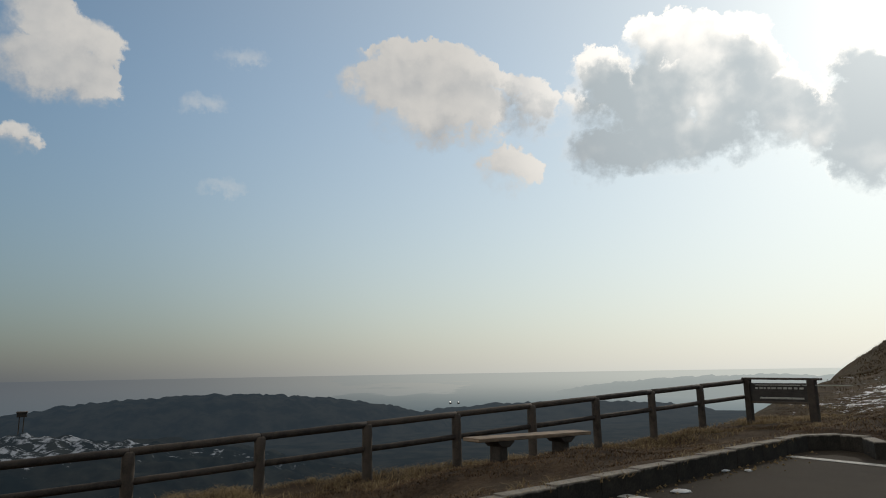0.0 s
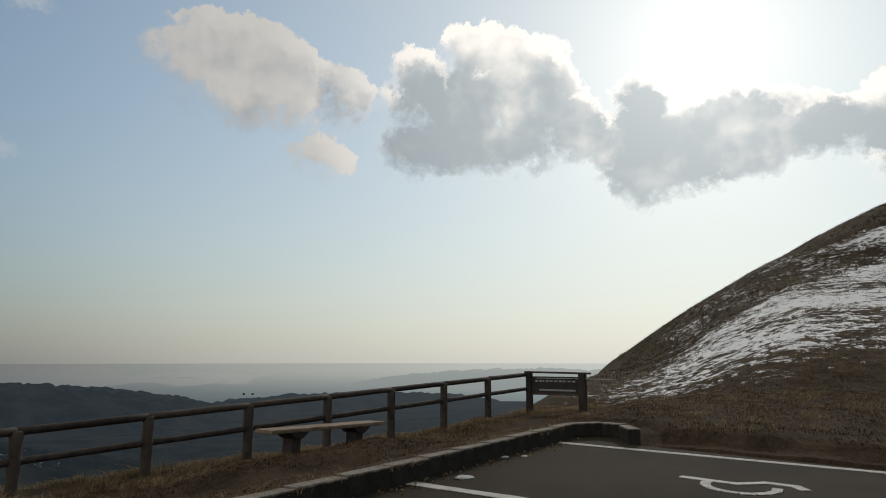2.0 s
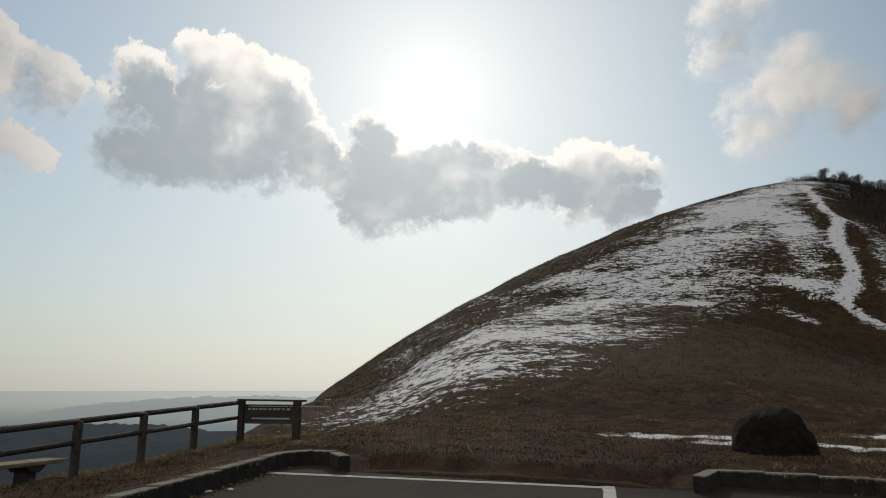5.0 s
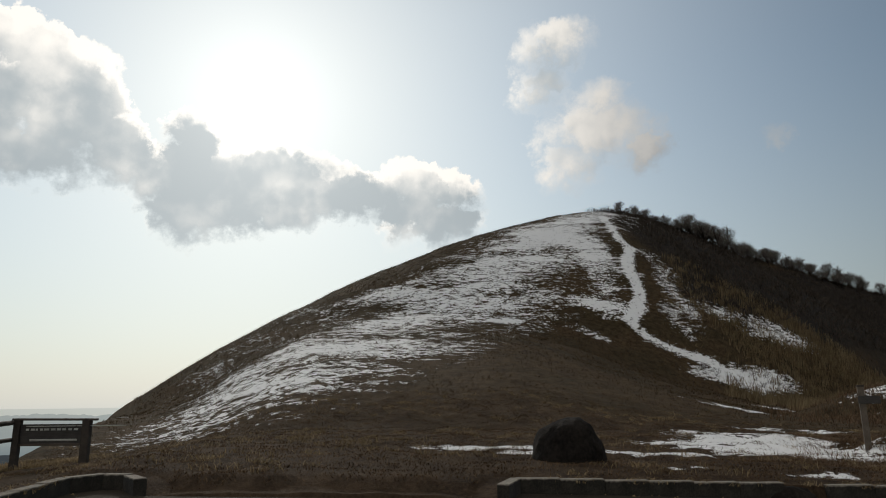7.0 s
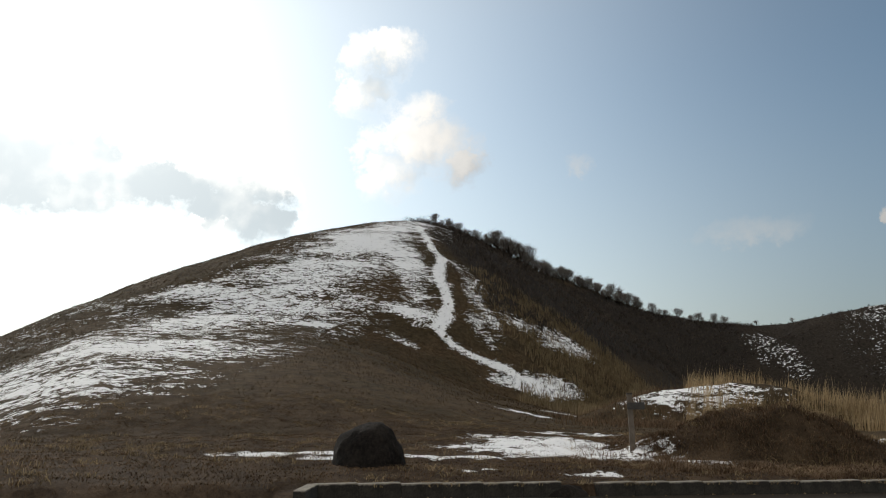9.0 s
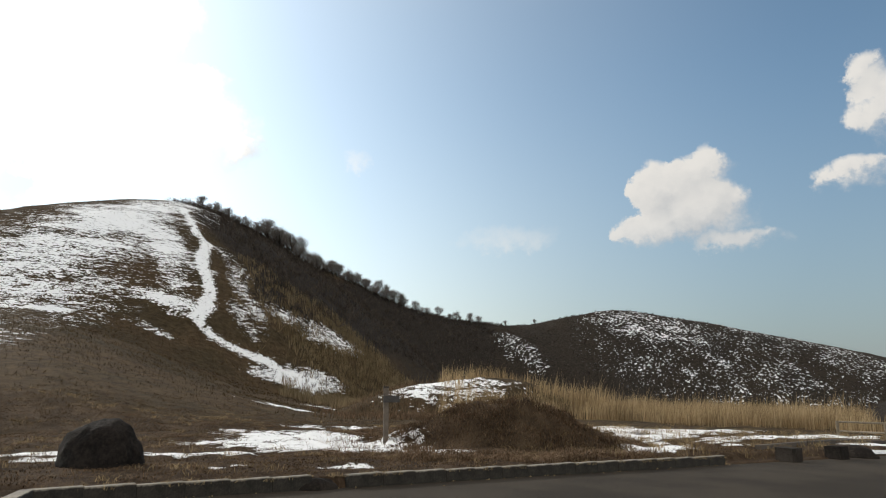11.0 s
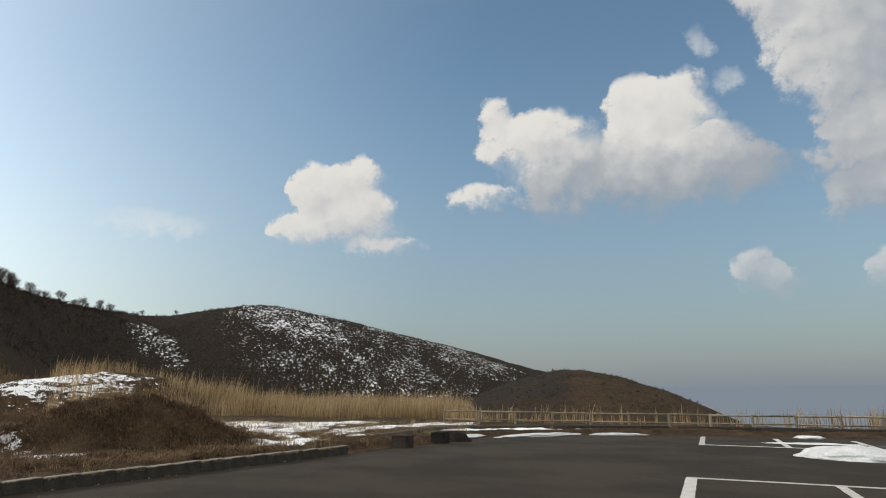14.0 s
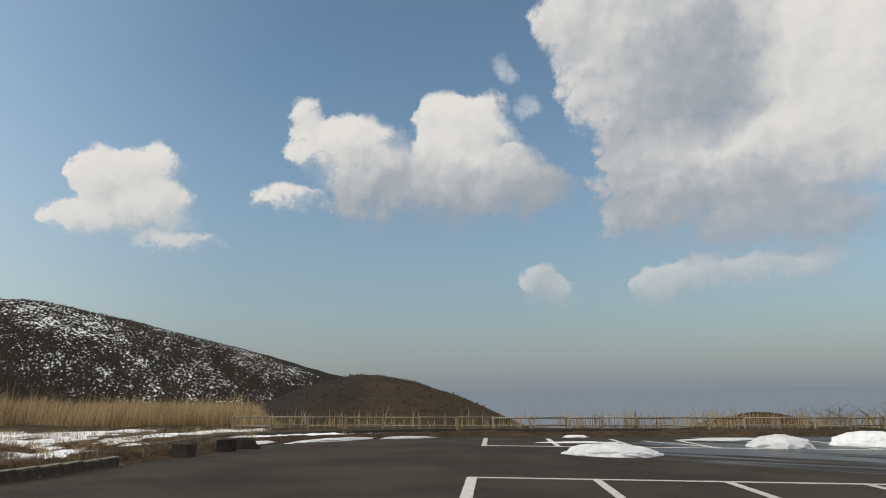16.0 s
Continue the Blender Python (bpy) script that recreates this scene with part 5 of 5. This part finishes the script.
    blades("brown_reed", x, y, 1.3 + 0.4 * vnoise(x / 3, y / 3, 30), 0.05, M_REED, 11, 0.35, "brown reeds behind the pampas", "reeds")


def twig_set(seed, stems, depth, lean=0.38, fork=0.45, first=(0.28, 0.42), taper=0.55):
    """Tapered twigs of one bare bush, as starts, ends and widths, for a height of about 1."""
    rng = np.random.default_rng(seed)
    out = []

    def grow(p, d, length, w, level):
        q = p + d * length
        out.append((p, q, w, w * taper))
        if level == 0:
            return
        for _ in range(rng.integers(2, 4)):
            nd = d + rng.normal(0, fork, 3) + np.array((0, 0, 0.06))
            nd /= np.linalg.norm(nd)
            grow(p + d * length * rng.uniform(0.55, 1.0), nd, length * rng.uniform(0.55, 0.8), w * taper, level - 1)
    for _ in range(stems):
        d = np.array((*rng.normal(0, lean, 2), 1.0))
        grow(np.array((*rng.normal(0, 0.12, 2), 0.0)), d / np.linalg.norm(d), rng.uniform(*first), 0.03, depth)
    return out


def twig_arrays(twigs, thin=1.0):
    """Three-sided prisms for a set of twigs."""
    V, F = [], []
    for p, q, w0, w1 in twigs:
        d = q - p
        d = d / (np.linalg.norm(d) + 1e-9)
        s = np.cross(d, (0.3, 0.5, 0.81))
        s /= np.linalg.norm(s) + 1e-9
        t = np.cross(d, s)
        b = len(V)
        for c, w in ((p, w0), (q, w1)):
            for k in range(3):
                a = 2.0944 * k
                V.append(c + (s * math.cos(a) + t * math.sin(a)) * w * thin)
        for k in range(3):
            m = (k + 1) % 3
            F += [(b + k, b + m, b + 3 + m), (b + k, b + 3 + m, b + 3 + k)]
    return np.array(V), np.array(F)


def bush_stuff(name, x, y, height, seed, label, mat, thin=1.0, stems=5, depth=2, sink=0.0):
    kinds = [twig_arrays(twig_set(seed + k, stems, depth, 0.6, 0.6), thin) for k in range(5)]
    rng = np.random.default_rng(seed)
    z = ground_z(x, y) - sink
    VV, FF, base = [], [], 0
    for i in range(len(x)):
        V, F = kinds[i % 5]
        a, h = rng.uniform(0, 6.283), height * rng.uniform(0.6, 1.3)
        wide = h * rng.uniform(0.9, 1.4)
        W = np.stack([(V[:, 0] * math.cos(a) - V[:, 1] * math.sin(a)) * wide + x[i], (V[:, 0] * math.sin(a) + V[:, 1] * math.cos(a)) * wide + y[i], V[:, 2] * h + z[i]], -1)
        VV.append(W)
        FF.append(F + base)
        base += len(V)
    me = grid_mesh(name, np.concatenate(VV), np.concatenate(FF), [mat], smooth=False)
    return tagged(new(name, me), label, "scrub", kind="stuff")


def crest(az):
    d = np.arange(120, 260, 1.0)
    a = math.radians(az)
    x, y = d * math.sin(a), d * math.cos(a)
    i = int(np.argmax((hills(x, y) - 1.4) / d))
    return float(x[i]), float(y[i])


def scrubs():
    x, y, rng = scatter(9000, 31, 98, 245, 67, 100)
    keep = sd_poly(x, y, SCRUB) < -0.5
    x, y = x[keep], y[keep]
    bush_stuff("hill_scrub", x[:1150], y[:1150], 2.0, 40, "dense leafless scrub on the shaded slope", M_TWIG, 0.8, 5, 2)
    brow = np.array([crest(a) for a in np.arange(69.3, 96.0, 0.1)])
    line = np.repeat(brow, 4, 0) + rng.normal(0, 2.0, (4 * len(brow), 2))
    bush_stuff("brow_scrub", line[:, 0], line[:, 1], 1.9, 44, "fringe of bare bushes along the hill's brow", M_TWIG, 0.7, 5, 2, 0.3)
    x, y = clumped(x[1150:2600], y[1150:2600], rng, 20, 0.9)
    blades("scrub_undergrowth", x, y, 1.0, 0.07, M_TWIG, 41, 1.3, "low tangled growth under the scrub", "scrub")
    x, y, rng = scatter(3200, 32, 150, 245, 94, 130)
    keep = hills(x, y) > 0
    bush_stuff("low_scrub", x[keep], y[keep], 1.1, 50, "low bare bushes on the snowy hill", M_TWIG, 2.0, 4, 1)
    x, y, rng = scatter(1500, 35, 92, 165, 112, 143)
    keep = hills(x, y) > -3
    bush_stuff("spur_scrub", x[keep], y[keep], 0.7, 54, "low brown scrub on the bare spur", M_TWIG, 1.6, 4, 1)
    x, y, rng = scatter(110, 33, 40, 60, 138, 172)
    bush_stuff("fence_brush", x, y, 1.9, 60, "thin bare brush behind the timber fence", M_REED, 0.35, 5, 3)
    x, y, rng = scatter(1500, 36, 84, 122, 72, 86)
    keep = (snow_cover(x, y, None) > 0.2) & (along(x, y, SNOW_PATH) > 1.8)
    bush_stuff("snow_twigs", x[keep], y[keep], 0.9, 74, "thin bare twigs standing out of the snow", M_TWIG, 0.6, 5, 2)
    x, y, rng = scatter(160, 34, 86, 112, 75, 92)
    keep = off_snow(x, y, 0.5, rng) & (along(x, y, SNOW_PATH) > 1.5)
    bush_stuff("path_scrub", x[keep], y[keep], 1.2, 70, "brown bushes beside the snowy path", M_REED, 0.9, 5, 2)


def bare_tree(seed):
    """A tapered trunk with limbs, and a round crown of fine leafless twigs, for a height of about 1."""
    rng = np.random.default_rng(seed)
    fork = np.array((rng.normal(0, 0.03), rng.normal(0, 0.03), 0.22))
    trunk, crown = [(np.zeros(3) - (0, 0, 0.1), fork, 0.030, 0.022)], []
    mid = np.array((0, 0, 0.56))

    def on_crown(scale):
        d = rng.normal(0, 1, 3)
        d /= np.linalg.norm(d)
        d[2] = d[2] if rng.uniform() < 0.4 else abs(d[2])
        return mid + d * np.array((0.44, 0.44, 0.42)) * scale
    for _ in range(8):
        tip = on_crown(0.70)
        trunk.append((fork, tip, 0.015, 0.006))
        for _ in range(9):
            a = fork + (tip - fork) * rng.uniform(0.35, 1.0)
            b = a + (on_crown(0.92) - a) * 0.5
            crown.append((a, b, 0.0042, 0.0024))
            for _ in range(13):
                c = a + (b - a) * rng.uniform(0.2, 1.0)
                out = (c - mid) / (np.linalg.norm(c - mid) + 0.1) + rng.normal(0, 0.8, 3) + (0, 0, 0.25)
                crown.append((c, c + out / np.linalg.norm(out) * rng.uniform(0.06, 0.16), 0.0017, 0.0009))
    root = new("bare_tree")
    for name, twigs, mat in (("trunk", trunk, M_BARK), ("crown", crown, M_SPRAY)):
        V, F = twig_arrays(twigs)
        ob = new(name, grid_mesh(name, V, F, [mat], smooth=False))
        ob.parent = root
    return tagged(root, "leafless grey-brown tree on the hill's brow", "tree", "trees on the brow")


def trees():
    rng = random.Random(9)
    kinds = [bare_tree(100 + k) for k in range(4)]
    # a thicket toward the top, taller trees further down, then a few apart
    spots = [70.7 + 0.40 * k for k in range(14)] + [75.6 + 0.21 * k for k in range(60)] + [89.0, 89.3, 90.2, 90.7, 91.6, 92.0, 92.5, 92.9, 93.3, 93.7, 94.4, 96.5, 99.2]
    for n, az in enumerate(spots):
        az += rng.uniform(-0.25, 0.25)
        x, y = crest(az)
        d, back = math.hypot(x, y), rng.uniform(-6.0, 4.0)
        x, y = x + back * x / d, y + back * y / d
        h = (3.6 if az < 76 else 6.0 if az < 88 else 5.6 if az < 91 else 4.2 if az < 96 else 2.2) * rng.uniform(0.65, 1.2)
        m = pose(x, y, gz(x, y) - 0.10 * h, 0, 0, rng.uniform(0, 360)) @ Matrix.Diagonal((h * 1.15, h * 1.15, h, 1))
        if n < 4:
            kinds[n].matrix_world = m
        else:
            src = kinds[n % 4]
            c = copy_thing(src, Matrix())
            c.matrix_world = m


# ---- far below ----
def far_things():
    # lookout tower on the wooded ridge
    a, d = radians(-31.45), 330.0
    x, y = d * math.sin(a), d * math.cos(a)
    z = gz(x, y)
    top = 1.4 - d * math.tan(radians(2.45))
    root = empty("lookout_tower", pose(x, y, z, 0, 0, 30), "dark slim lookout tower on the wooded ridge", "tower")
    h = top - z
    for i, j in ((-1, -1), (-1, 1), (1, -1), (1, 1)):
        part("leg", box(0.35, 0.35, h - 2.2, 0.03, 1), M_LOG, root, at=pose(i * 0.8, j * 0.8, 0, 0, 0, 0))
    part("cabin", box(3.6, 3.6, 1.7, 0.1, 1), M_LOG, root, at=pose(0, 0, h - 2.3, 0, 0, 0))
    part("roof", box(4.2, 4.2, 0.5, 0.2, 1), M_LOG, root, at=pose(0, 0, h - 0.6, 0, 0, 0))
    # two farm sheds whose tin roofs catch the sun
    for n, az in enumerate((0.56, 1.23)):
        a, d = radians(az), 700.0
        x, y, z = d * math.sin(a), d * math.cos(a), PLAIN_Z
        root = empty("farm_shed", Matrix.Translation((x, y, z)), "small farm shed with a sunlit tin roof", "shed", "sheds on the plain")
        part("wall", box(2.2, 2, 1.5, 0.1, 1), M_BLOCK, root)
        s = Vector((math.sin(radians(SUN_AZ)) * math.cos(radians(SUN_EL)), math.cos(radians(SUN_AZ)) * math.cos(radians(SUN_EL)), math.sin(radians(SUN_EL))))
        v = Vector((-x, -y, 1.4 - z)).normalized()
        nrm = (s + v).normalized()
        part("roof", box(2.0, 1.4, 0.12, 0.03, 1), M_METAL, root, "shiny tin roof", at=Matrix.Translation((0, 0, 2.1)) @ nrm.to_track_quat("Z", "Y").to_matrix().to_4x4())


grasses()
scrubs()
trees()
far_things()
